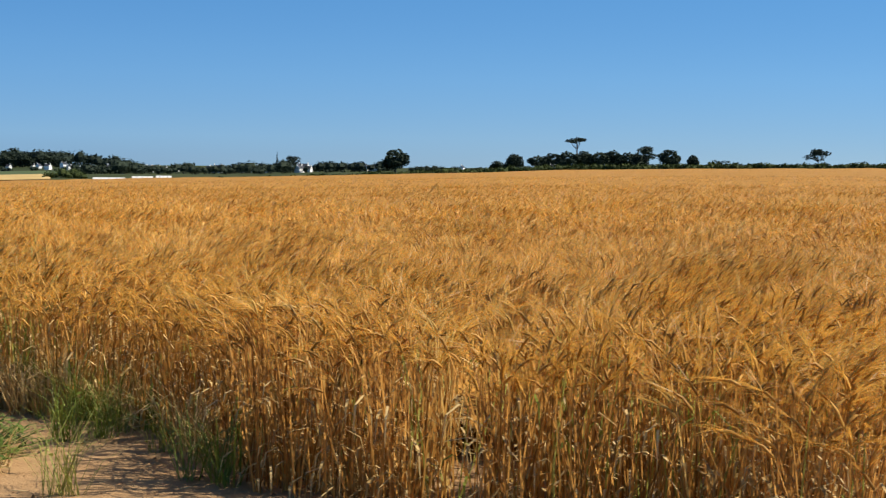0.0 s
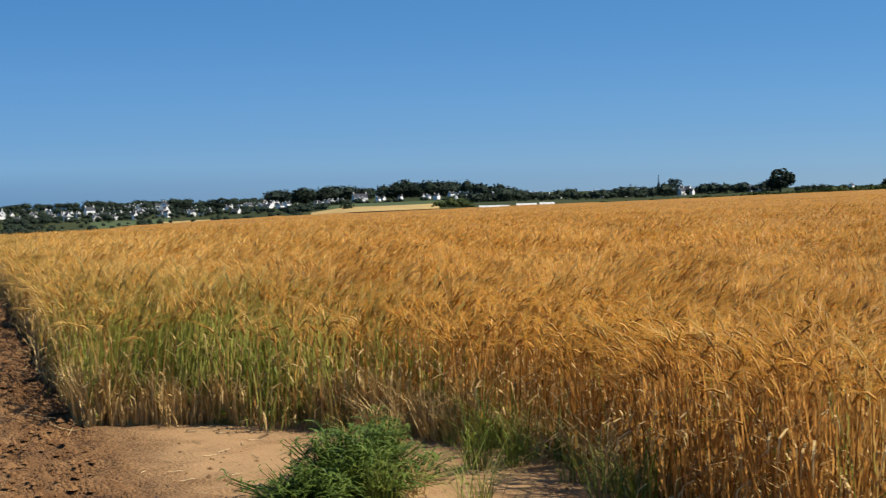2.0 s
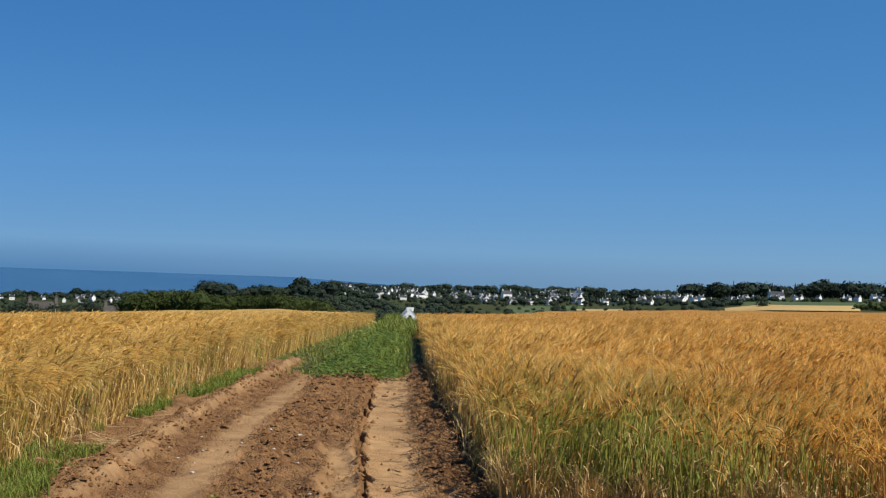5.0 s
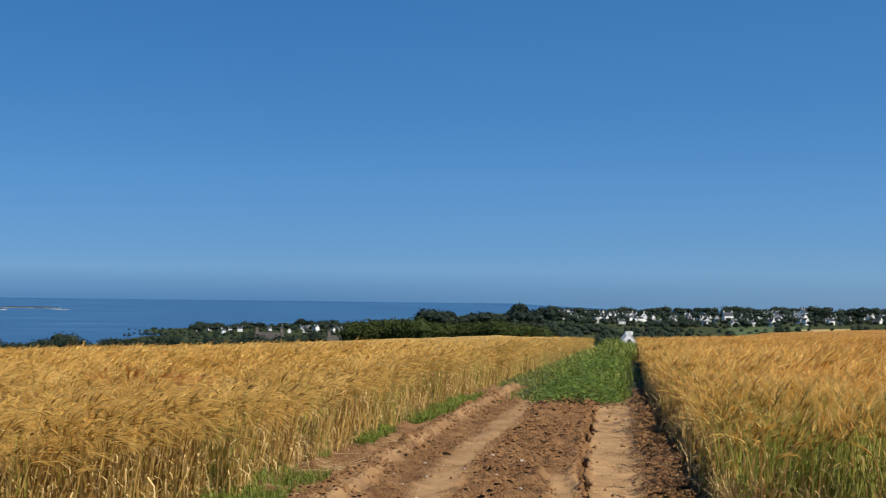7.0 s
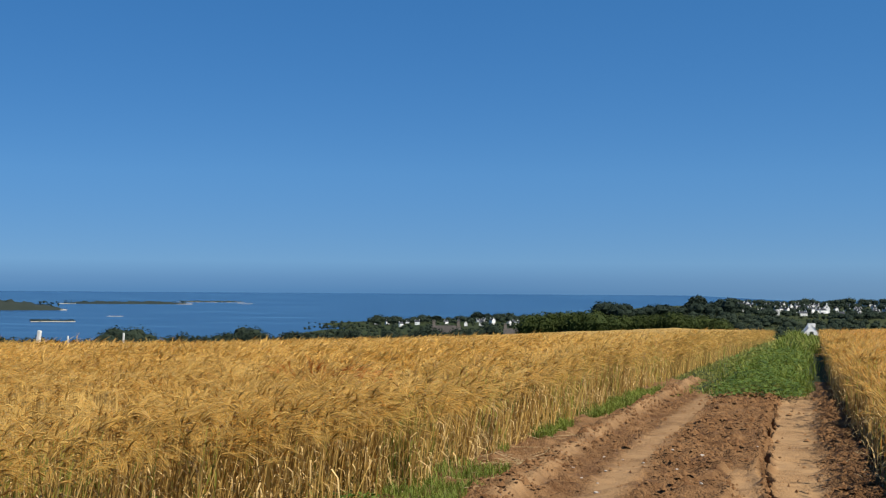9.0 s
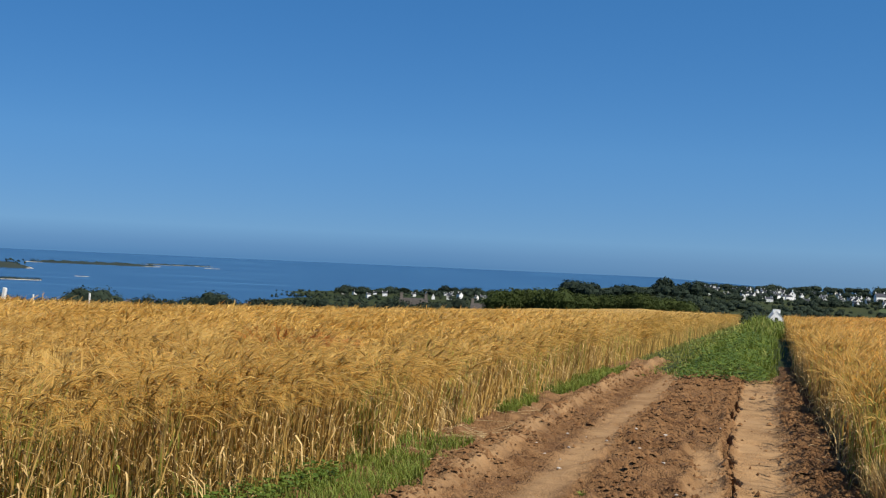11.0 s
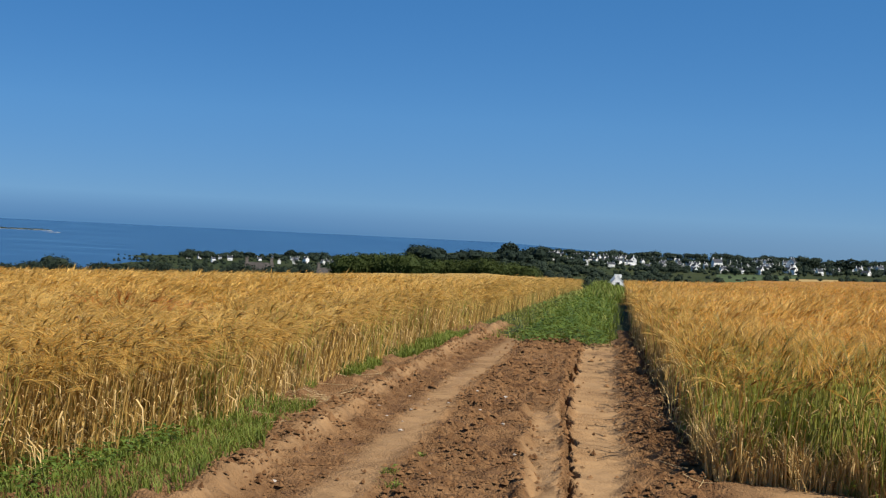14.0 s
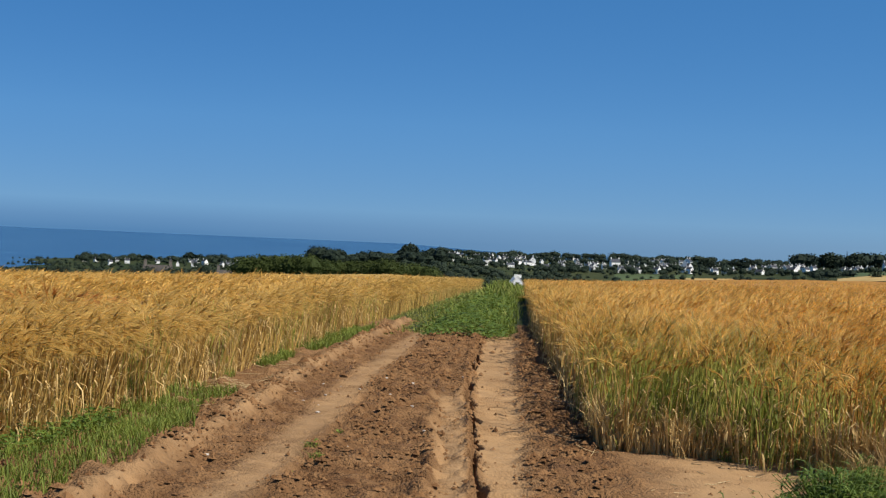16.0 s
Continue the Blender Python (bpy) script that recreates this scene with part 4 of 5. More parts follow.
def sprawling_weed(x, y, reach, height, stems, seed, mat, label, leaf=0.07):
    """A low spreading weed: bent stems from a few crowns, each set with narrow pointed leaves."""
    rng = np.random.RandomState(seed)
    ob = thing("weed_clump", label, "weeds", "weed tufts on the bare corner", at=pose(x, y, float(soil_z(np.array([x]), np.array([y]))[0])))
    a = rng.rand(stems) * 6.283
    lobes = 0.62 + 0.5 * np.sin(a * 2 + seed) * np.sin(a * 3 + 1)
    far = reach * np.clip(lobes, 0.35, 1.1) * np.sqrt(rng.rand(stems))
    tall = height * np.clip(1.1 - (far / reach) ** 2 * 0.8, 0.2, 1.2) * (0.45 + 0.75 * rng.rand(stems))
    out = np.stack([np.cos(a), np.sin(a), 0 * a], -1)
    root = out * (far * 0.45)[:, None] + np.array([0, 0, -0.01]) + (rng.rand(stems, 3) - 0.5) * [0.1, 0.1, 0]
    up = np.array([0, 0, 1.0])
    line = np.stack([root, root + up * (tall * 0.6)[:, None] + out * (far * 0.2)[:, None], root + up * tall[:, None] + out * (far * 0.6)[:, None]], 1)
    part_np("stem", tubes(line, np.tile([0.004, 0.003, 0.0015], (stems, 1)), 3), mat, ob, kind="stuff")
    sets = []
    for k in range(13):
        f = rng.rand(stems)[:, None]
        at = line[:, 0] * (1 - f) ** 2 + line[:, 1] * 2 * f * (1 - f) + line[:, 2] * f ** 2
        b = rng.rand(stems) * 6.283
        way = np.stack([np.cos(b), np.sin(b), 0 * b], -1)
        s = leaf * (0.5 + 0.9 * rng.rand(stems))[:, None]
        rise = (0.2 + 0.7 * rng.rand(stems))[:, None]
        pts = np.stack([at, at + (way * 0.3 + up * 0.35 * rise) * s, at + (way * 0.75 + up * 0.4 * rise) * s, at + (way * 1.15 + up * 0.1 * rise) * s], 1)
        side = np.stack([-np.sin(b), np.cos(b), 0.5 * (rng.rand(stems) - 0.5)], -1)
        sets.append(ribbons(pts, side, np.tile([0.025, 0.062, 0.05, 0.0], (stems, 1)) * s))
    part_np("weed_leaf", merged(*sets), mat, ob, kind="stuff")
    return ob


def build_weeds():
    sprawling_weed(2.92, 8.0, 0.58, 0.30, 270, 1, M["weed"], "bushy dark green weed spreading over the bare soil", 0.085)
    sprawling_weed(2.66, 7.74, 0.56, 0.17, 170, 21, M["weed"], "low dark green weed creeping over the bare soil", 0.07)
    sprawling_weed(3.2, 8.5, 0.34, 0.30, 90, 22, M["weed"], "dark green weed growing against the barley", 0.07)
    sprawling_weed(3.02, 7.62, 0.24, 0.22, 36, 2, M["grass"], "yellowish green weed beside the bushy one", 0.06)
    weed_clump(3.12, 7.72, 0.16, 0.30, 70, 7, M["straw_leaf"], "dry yellow straw tuft beside the weed", 0.003)
    weed_clump(3.34, 7.0, 0.12, 0.34, 60, 3, M["dry_grass"], "sparse tuft of thin grass on bare soil", 0.0026)
    weed_clump(3.75, 8.35, 0.24, 0.40, 120, 4, M["grass"], "sparse green grass beside the barley stems", 0.003)
    weed_clump(4.0, 8.8, 0.25, 0.45, 150, 5, M["grass"], "tall green tuft among the barley stems", 0.003)
    weed_clump(4.0, 6.9, 0.20, 0.50, 90, 6, M["grass"], "green couch grass at the crop's foot", 0.0035)
    weed_clump(3.4, 9.45, 0.25, 0.34, 110, 8, M["leaf"], "golden dead grass tuft against the barley", 0.003)
    rng = np.random.RandomState(77)
    for i in range(22):
        y = 6.5 + 4.4 * rng.rand()
        x = float(right_edge(np.array(y))) - 0.16 + 0.22 * rng.rand()
        kind = int(rng.rand() * 3)
        weed_clump(x, y, 0.10 + 0.10 * rng.rand(), 0.18 + 0.3 * rng.rand(), 40, 120 + i, M[("dry_grass", "leaf", "grass")[kind]], ("yellowing grass tuft at the barley's foot", "dead brown tuft at the barley's foot", "green grass tuft at the barley's foot")[kind], 0.003)
    for i, (x, y, s) in enumerate(((-0.56, 10.05, 0.07), (-0.48, 10.95, 0.06), (-0.5, 9.1, 0.10), (-0.42, 9.5, 0.05))):
        weed_clump(x, y, s, 0.06, 50, 10 + i, M["grass"], "tiny green seedling tuft in the rut", 0.0025)


def straw_piece(x, y, length, turn, seed):
    rng = np.random.RandomState(seed)
    c, s = math.cos(turn), math.sin(turn)
    k = np.linspace(-0.5, 0.5, 4) * length
    px, py = x + k * c, y + k * s + 0.03 * length * (rng.rand(4) - 0.5)
    line = np.stack([px, py, soil_z(px, py) + 0.006 + min(0.012, 0.04 * length) * rng.rand(4)], -1)[None]
    ob = new("straw", np_mesh("straw", *tubes(line, np.array([[0.003, 0.0028, 0.0025, 0.002]]), 4), mats=(M["straw"],)))
    return tagged(ob, "broken dry barley straw lying on soil", "straw", "fallen straws")


def build_straws():
    rng = np.random.RandomState(14)
    for i in range(46):
        y = 8.2 + 9 * rng.rand()
        straw_piece(float(track_left(y)) + 0.05 + 0.5 * rng.rand() ** 1.5, y, 0.15 + 0.35 * rng.rand(), rng.rand() * 3.1, i)
    for i in range(24):
        y = 11.5 + 6 * rng.rand()
        straw_piece(float(track_left(y)) + 0.1 + 0.35 * rng.rand(), y, 0.35 + 0.4 * rng.rand(), 0.6 * (rng.rand() - 0.5), 300 + i)
    for i in range(70):
        straw_piece(1.9 + 2.4 * rng.rand(), 6.8 + 3.6 * rng.rand(), 0.03 + 0.09 * rng.rand(), rng.rand() * 3.1, 100 + i)
    for i in range(20):
        y = 10.5 + 9 * rng.rand()
        straw_piece(float(track_right(y)) - 0.02 - 0.3 * rng.rand(), y, 0.12 + 0.25 * rng.rand(), rng.rand() * 3.1, 200 + i)


def field_stone(x, y, size, seed):
    rng = np.random.RandomState(seed)
    bm = bmesh.new()
    bmesh.ops.create_icosphere(bm, subdivisions=2, radius=size)
    for v in bm.verts:
        v.co = Vector((v.co.x * 1.3, v.co.y, v.co.z * 0.7)) * (0.85 + 0.3 * noise.noise(v.co * (2 / size) + Vector((seed, 0, 0))))
    me = bpy.data.meshes.new("stone")
    bm.to_mesh(me)
    bm.free()
    me.materials.append(M["stone"])
    ob = new("stone", me)
    ob.matrix_basis = pose(x, y, float(soil_z(x, y)) + size * 0.3, 0, 0, 360 * rng.rand())
    return tagged(ob, "small pale stone on the dirt track", "stone", "stones on the track")


def build_stones():
    rng = np.random.RandomState(15)
    for i, (x, y, s) in enumerate(((-0.16, 10.29, 0.025), (-0.31, 15.38, 0.035), (-0.1, 13.2, 0.018), (0.2, 11.2, 0.016), (-0.9, 12.5, 0.02), (-0.5, 17.0, 0.025))):
        field_stone(x, y, s, i)
    for i in range(22):
        y = 9 + 14 * rng.rand()
        field_stone(-1.6 + 1.9 * rng.rand(), y, 0.010 + 0.012 * rng.rand(), 30 + i)


def build_couch_grass():
    """Tall green grass growing up among the stems at the field corner."""
    rng = np.random.RandomState(19)
    n = 3200
    x = 1.65 + 2.6 * rng.rand(n)
    y = 9.0 + 3.4 * rng.rand(n)
    e = inside(x, y, RIGHT_FIELD)
    k = (e > 0.03) & (e < 0.9) & (rng.rand(n) < 1.3 - np.abs(x - 2.5) / 1.6)
    ob = thing("couch_grass", "tall green grass among the barley stems at the corner", "grass", "", "stuff")
    part_np("blade", blades(x[k], y[k], terrain(x[k], y[k]), rng, 0.60 * (0.5 + value_noise(x[k], y[k], 0.3, 92)), 0.0042, 0.4), M["flag_leaf"], ob, kind="stuff")
    n = 4600
    y = 6.2 + 6.2 * rng.rand(n)
    x = right_edge(y) + 0.45 * rng.rand(n) * np.where(y > 9.3, 2.2, 1.0)
    k = inside(x, y, RIGHT_FIELD) > 0.0
    x, y = x[k], y[k]
    part_np("dead_leaf", blades(x, y, terrain(x, y) + 0.02, rng, 0.26 * (0.5 + value_noise(x, y, 0.25, 93)), 0.0034, 0.8), M["straw_leaf"], ob, kind="stuff")
    y = 11 + 15 * rng.rand(320)
    x = right_edge(y) + 0.25 * rng.rand(320) - 0.05
    part_np("dead_leaf", blades(x, y, terrain(x, y), rng, 0.34 * (0.4 + value_noise(x, y, 0.25, 96)), 0.0048, 0.9), M["straw_leaf"], ob, kind="stuff")
    n = 24000
    x, y = 1.6 + 2.5 * rng.rand(n), 9.2 + 2.4 * rng.rand(n)
    e = inside(x, y, RIGHT_FIELD)
    k = (e > -0.09) & (e < 0.24) & (value_noise(x, y, 0.3, 97) > 0.3)
    x, y = x[k], y[k]
    part_np("dead_leaf", blades(x, y, terrain(x, y), rng, 0.36 * (0.4 + value_noise(x, y, 0.2, 95)), 0.0055, 0.4), M["straw_leaf"], ob, kind="stuff")
    y = 8.5 + 16 * rng.rand(3600)
    x = track_left(y) - 0.35 * rng.rand(3600)
    part_np("dead_leaf", blades(x, y, terrain(x, y) + 0.02, rng, 0.24 * (0.5 + value_noise(x, y, 0.25, 94)), 0.0034, 0.8), M["straw_leaf"], ob, kind="stuff")
    y = 8 + 16 * rng.rand(2600)
    x = track_left(y) - 0.5 * rng.rand(2600)
    k = value_noise(x, y, 0.8, 91) > 0.5
    part_np("blade", blades(x[k], y[k], terrain(x[k], y[k]), rng, 0.3, 0.004, 0.3), M["grass"], ob, kind="stuff")


build_grass()
build_couch_grass()
build_weeds()
build_straws()
build_stones()


def rusty_patch(x, y):
    """A few barley plants turned rust-red in the golden crop."""
    rng = np.random.RandomState(33)
    n = 90
    px, py = x + 0.22 * rng.randn(n), y + 0.22 * rng.randn(n)
    made = stalks(px, py, np.full(n, 2.0), rng, 1, 47)
    ob = thing("rusty_barley", "patch of rust-red barley heads in the golden crop", "barley", "", "stuff")
    for key in ("stem", "ear", "awn"):
        part_np(key, made[key], M["rust"], ob, kind="stuff")


def tall_stem(az, r, top, lean, label):
    """A single wild grass stem standing above the crop, with a narrow head."""
    x, y = polar(az, r)
    z = ground_z(x, y)
    k = np.linspace(0, 1, 6)
    side = math.cos(radians(az)), -math.sin(radians(az))
    line = np.stack([x + side[0] * lean * k ** 1.6, y + side[1] * lean * k ** 1.6, z + (top - z) * k], -1)
    ob = thing("wild_grass", label, "grass")
    part_np("stem", tubes(line[None], (0.0028 - 0.0012 * k)[None], 5), M["stem_red"], ob, True)
    head = np.stack([line[4] + (line[5] - line[4]) * f for f in (0.35, 0.55, 0.75, 1.0, 1.12)])
    part_np("ear", tubes(head[None], np.array([[0.002, 0.006, 0.007, 0.005, 0.001]]), 5), M["ear_red"], ob, True)


M["rust"] = material("rust_red_barley", (0.36, 0.13, 0.03), (0.72, 0.34, 0.09), 4, 0.6, island=0.6, through_light=0.2)
rusty_patch(-4.0, 14.6)
tall_stem(28.65, 20, 1.33, 0.75, "lone brown wild grass stem above the barley")


# ---- trees and hedges ----
def leaf_cloud(lobes, count, size, rng):
    """Small leaf clumps filling egg-shaped lobes (x, y, z, rx, ry, rz), thickest near their skins."""
    w = np.array([l[3] * l[4] + l[4] * l[5] + l[3] * l[5] for l in lobes])
    which = rng.choice(len(lobes), count, p=w / w.sum())
    lob = np.array(lobes)[which]
    d = rng.randn(count, 3)
    d /= np.linalg.norm(d, axis=1, keepdims=True)
    rad = (0.62 + 0.42 * rng.rand(count) ** 0.6)[:, None]
    c = lob[:, :3] + d * lob[:, 3:] * rad
    n = d + 0.7 * rng.randn(count, 3)
    n /= np.linalg.norm(n, axis=1, keepdims=True)
    u = np.cross(n, rng.randn(count, 3))
    u /= np.linalg.norm(u, axis=1, keepdims=True) + 1e-9
    v = np.cross(n, u)
    s = size * (0.5 + rng.rand(count))[:, None]
    corners = np.stack([c - u * s, c - v * s * 0.7 + n * s * 0.25, c + u * s, c + v * s * 0.7 + n * s * 0.2], 1)
    return corners.reshape(-1, 3), np.arange(count * 4).reshape(-1, 4)


def lumps(lobes, fill, rng):
    """A rough closed body inside each lobe, so that no daylight shows through the thick of a crown."""
    ring = np.arange(6) * np.pi / 3
    unit = np.concatenate([np.stack([np.cos(ring) * c, np.sin(ring) * c, np.full(6, k)], -1) for c, k in ((0.75, -0.6), (1.0, 0.1), (0.62, 0.75))] + [[[0, 0, 1.0]]])
    q = np.array([[6 * k + i, 6 * k + (i + 1) % 6, 6 * k + 6 + (i + 1) % 6, 6 * k + 6 + i] for k in (0, 1) for i in range(6)])
    t = np.array([[12 + i, 12 + (i + 1) % 6, 18] for i in range(6)])
    lob = np.array(lobes)
    v = lob[:, None, :3] + unit[None] * lob[:, None, 3:] * fill * (0.85 + 0.3 * rng.rand(len(lob), 19, 1))
    base = (np.arange(len(lob)) * 19)[:, None, None]
    return v.reshape(-1, 3), (base + q).reshape(-1, 4), (base + t).reshape(-1, 3)


def tree(kind, height, seed):
    """A tree at the origin: tapered trunk, limbs and a leafy crown. kind: round, pine, parasol, spire, bush."""
    rng = np.random.RandomState(seed)
    label = {"round": "dark green broadleaf tree with a rounded crown", "pine": "dark wind-shaped pine with a layered crown", "parasol": "tall bare-trunked pine with a flat umbrella crown",
             "spire": "slim dark conifer with a pointed top", "bush": "dense dark green bush"}[kind]
    ob = thing("tree" if kind != "bush" else "bush", label, "tree" if kind != "bush" else "bush")
    h = height
    if kind == "round":
        lobes = [(0, 0, h * 0.60, h * 0.38, h * 0.38, h * 0.37)] + [(h * 0.32 * math.cos(a), h * 0.32 * math.sin(a), h * (0.30 + 0.36 * rng.rand()), h * 0.22, h * 0.22, h * 0.19) for a in rng.rand(9) * 6.28]
        count, size, bare = 1300, h * 0.06, 0.2
    elif kind == "pine":
        lobes = [((rng.rand() - 0.5) * h * 0.75, (rng.rand() - 0.5) * h * 0.75, h * (0.50 + 0.42 * rng.rand()), h * 0.25, h * 0.25, h * 0.11) for _ in range(9)] + [(0, 0, h * 0.82, h * 0.3, h * 0.3, h * 0.15)]
        count, size, bare = 640, h * 0.045, 0.45
    elif kind == "parasol":
        lobes = [((rng.rand() - 0.5) * h * 0.36, (rng.rand() - 0.5) * h * 0.36, h * (0.88 + 0.06 * rng.rand()), h * 0.16, h * 0.16, h * 0.055) for _ in range(7)]
        count, size, bare = 420, h * 0.028, 0.82
    elif kind == "spire":
        lobes = [(0, 0, h * f, h * 0.17 * (1.05 - f), h * 0.17 * (1.05 - f), h * 0.12) for f in (0.2, 0.35, 0.5, 0.65, 0.8, 0.92)]
        count, size, bare = 320, h * 0.035, 0.1
    else:
        lobes = [((rng.rand() - 0.5) * h * 0.9, (rng.rand() - 0.5) * h * 0.9, h * (0.35 + 0.25 * rng.rand()), h * 0.42, h * 0.42, h * 0.38) for _ in range(6)]
        count, size, bare = 420, h * 0.075, 0.1
    k = np.linspace(0, 1, 5)
    top = h * max(bare + 0.2, 0.45)
    wob = np.cumsum(rng.randn(5, 2) * h * 0.012, 0)
    wob -= wob[0]
    trunk = np.stack([wob[:, 0], wob[:, 1], -0.3 + k * (top + 0.3)], -1)[None]
    part_np("trunk", tubes(trunk, (h * 0.030 * (1 - 0.6 * k))[None], 7), M["bark"], ob, True)
    for i in range(5 if kind != "bush" else 3):
        l = lobes[i % len(lobes)]
        s = trunk[0, 3] * 0.5 + trunk[0, 2] * 0.5
        e = np.array(l[:3])
        m = (s + e) / 2 + [0, 0, -0.03 * h]
        part_np("limb", tubes(np.stack([s, m, e])[None], np.array([[0.013, 0.009, 0.004]]) * h, 5), M["bark"], ob, True)
    part_np("crown", leaf_cloud(lobes, count, size, rng), M["pine" if kind in ("pine", "parasol", "spire") else "foliage"], ob)
    return ob


def build_trees():
    rng = np.random.RandomState(23)
    kinds = {}

    def put(kind, az, r, height, sink=0.0, squash=1.0):
        x, y = polar(az, r)
        variant = (kind, int(rng.rand() * 3))
        m = pose(x, y, ground_z(x, y) - sink, 0, 0, 360 * rng.rand()) @ Matrix.Diagonal((height / 10 * squash, height / 10 * squash, height / 10, 1))
        if variant not in kinds:
            kinds[variant] = tree(kind, 10.0, hash_of(variant))
            kinds[variant].matrix_basis = m
            return kinds[variant]
        first = kinds[variant]
        keep = first.matrix_basis.copy()
        first.matrix_basis = Matrix()
        c = copy_thing(first, m)
        first.matrix_basis = keep
        return c

    def hash_of(v):
        return len(v[0]) * 17 + v[1] * 5 + ord(v[0][0])

    # lone trees and copses beyond the crop on the higher side
    for kind, az, r, h, sq in LONE:
        put(kind, az, r, h + max(0, az - 35) * 0.15, 0.3, sq)
    for i, row in enumerate(WOODS):
        woods(*row, 300 + i)


# kind, azimuth, distance, height, breadth
LONE = [("round", 28.7, 700, 11.3, 1.1), ("round", 33.3, 700, 8.2, 1.1), ("round", 32.65, 720, 5.2, 1.4), ("round", 34.2, 700, 7.2, 1.2), ("round", 34.8, 720, 8.4, 1.3), ("round", 35.4, 700, 9.0, 1.2), ("round", 36.0, 705, 9.2, 1.0), ("parasol", 35.72, 720, 15.8, 1.0),
        ("round", 36.6, 700, 8.4, 1.1), ("round", 37.1, 720, 9.4, 1.2), ("round", 37.7, 700, 8.0, 1.2), ("round", 38.1, 710, 7.6, 1.2), ("pine", 38.45, 700, 10.4, 0.9), ("round", 39.3, 700, 9.0, 1.1), ("round", 40.2, 700, 6.2, 0.9), ("bush", 41.2, 700, 3.6, 1.5),
        ("bush", 31.0, 700, 2.6, 1.2), ("bush", 30.2, 700, 2.4, 1.6), ("pine", 44.85, 640, 7.0, 1.15), ("spire", 24.1, 900, 12.0, 0.8), ("pine", 24.7, 900, 10.5, 0.9), ("bush", 12.0, 440, 3.4, 0.8),
        ("spire", 10.9, 1400, 16, 0.8), ("spire", 12.35, 1400, 15, 0.8), ("spire", 13.2, 1400, 15, 0.8), ("spire", 9.6, 1400, 12, 0.8), ("round", 10.3, 1330, 16.5, 1.2), ("round", 11.2, 1330, 15.5, 1.1), ("round", 13.9, 1330, 15, 1.3), ("round", 14.6, 1330, 14.5, 1.2), ("round", 15.3, 1330, 13, 1.3), ("round", 15.9, 1330, 10, 1.2),
        ("round", -14.3, 1050, 7.5, 1.2), ("round", -13.9, 1060, 6.0, 1.2), ("round", -15.9, 1060, 5.0, 1.6), ("round", -5.8, 1000, 13.5, 1.1), ("round", -8.5, 1000, 9.5, 1.1), ("round", 5.7, 1300, 12, 1.2), ("round", 7.2, 1350, 12, 1.4), ("round", 6.8, 1350, 11, 1.3)]
# azimuth range, distance range, how many, heights
WOODS = [(-9.6, -4.6, 940, 1060, 150, 6, 9.5, "foliage"), (-4.8, 3, 1020, 1120, 70, 4, 6, "foliage"), (3, 9, 1020, 1120, 50, 3, 5, "foliage"), (-4.6, 9, 1130, 1900, 500, 4, 6.5, "foliage"), (-5, 6, 1880, 1960, 150, 8, 10, "foliage"),
         (-6, 1.5, 480, 640, 100, 3.2, 5.0, "foliage"), (-7, 0.5, 700, 930, 120, 3.0, 5.0, "foliage"), (-5.5, -2.2, 430, 500, 26, 2.5, 4.5, "foliage"), (-1, 9, 640, 900, 80, 2.5, 4, "foliage"), (-18.6, -9.5, 970, 1120, 300, 2.6, 5.2, "foliage"), (-20.2, -10, 560, 930, 330, 1.8, 3.2, "foliage"), (8, 17, 1000, 1150, 50, 3, 5, "foliage"), (-21, -17, 900, 1100, 60, 1.4, 2.4, "foliage"),
         (9, 18, 1400, 1700, 150, 11, 17, "pine"), (-1, 9.5, 1500, 1900, 110, 5, 8, "foliage"), (16.4, 24.5, 640, 820, 140, 3.5, 6.2, "foliage"), (22, 28.5, 760, 860, 90, 5, 7, "pine"), (26, 34, 720, 800, 50, 2, 3.2, "foliage"), (15.1, 17.0, 420, 440, 18, 2.0, 3.2, "hedge"),
         (6.4, 11.3, 380, 430, 34, 1.6, 2.6, "foliage"), (9, 12, 700, 1000, 40, 3, 5, "foliage"), (41, 52, 640, 720, 90, 1.2, 2.2, "foliage")]


def woods(az0, az1, r0, r1, count, h0, h1, mat, seed):
    """A far wood in which single trees cannot be told apart: trunks under many lobed crowns."""
    rng = np.random.RandomState(seed)
    ob = thing("far_woods", {"pine": "dark distant pines and tall trees by the village", "hedge": "dark bushes by the field gate"}.get(mat, "dark green distant woods and garden trees"), "woods", "", "stuff")
    lobes, trunks = [], []
    for _ in range(count):
        az, r = az0 + (az1 - az0) * rng.rand(), r0 + (r1 - r0) * rng.rand()
        x, y = polar(az, r)
        z, h = ground_z(x, y) - 0.5, (h0 + (h1 - h0) * rng.rand()) * (0.55 + 0.85 * float(value_noise(az * 1.7, r * 0.004, 1.0, seed)))
        w = h * (0.42 + 0.3 * rng.rand())
        lobes.append((x, y, z + h * 0.55, w, w, h * 0.45))
        for _ in range(3):
            lobes.append((x + w * (rng.rand() - 0.5) * 1.5, y + w * (rng.rand() - 0.5) * 1.5, z + h * (0.35 + 0.4 * rng.rand()), w * 0.5, w * 0.5, h * 0.25))
        trunks.append([[x, y, z], [x, y, z + h * 0.3], [x, y, z + h * 0.6]])
    part_np("crown", merged(leaf_cloud(lobes, count * 76, (h0 + h1) * 0.040, rng), lumps(lobes[::4], 0.74, rng)), M[mat], ob, kind="stuff")
    part_np("trunk", tubes(np.array(trunks), np.tile([0.03, 0.022, 0.01], (count, 1)) * h1, 4), M["bark"], ob, kind="stuff")


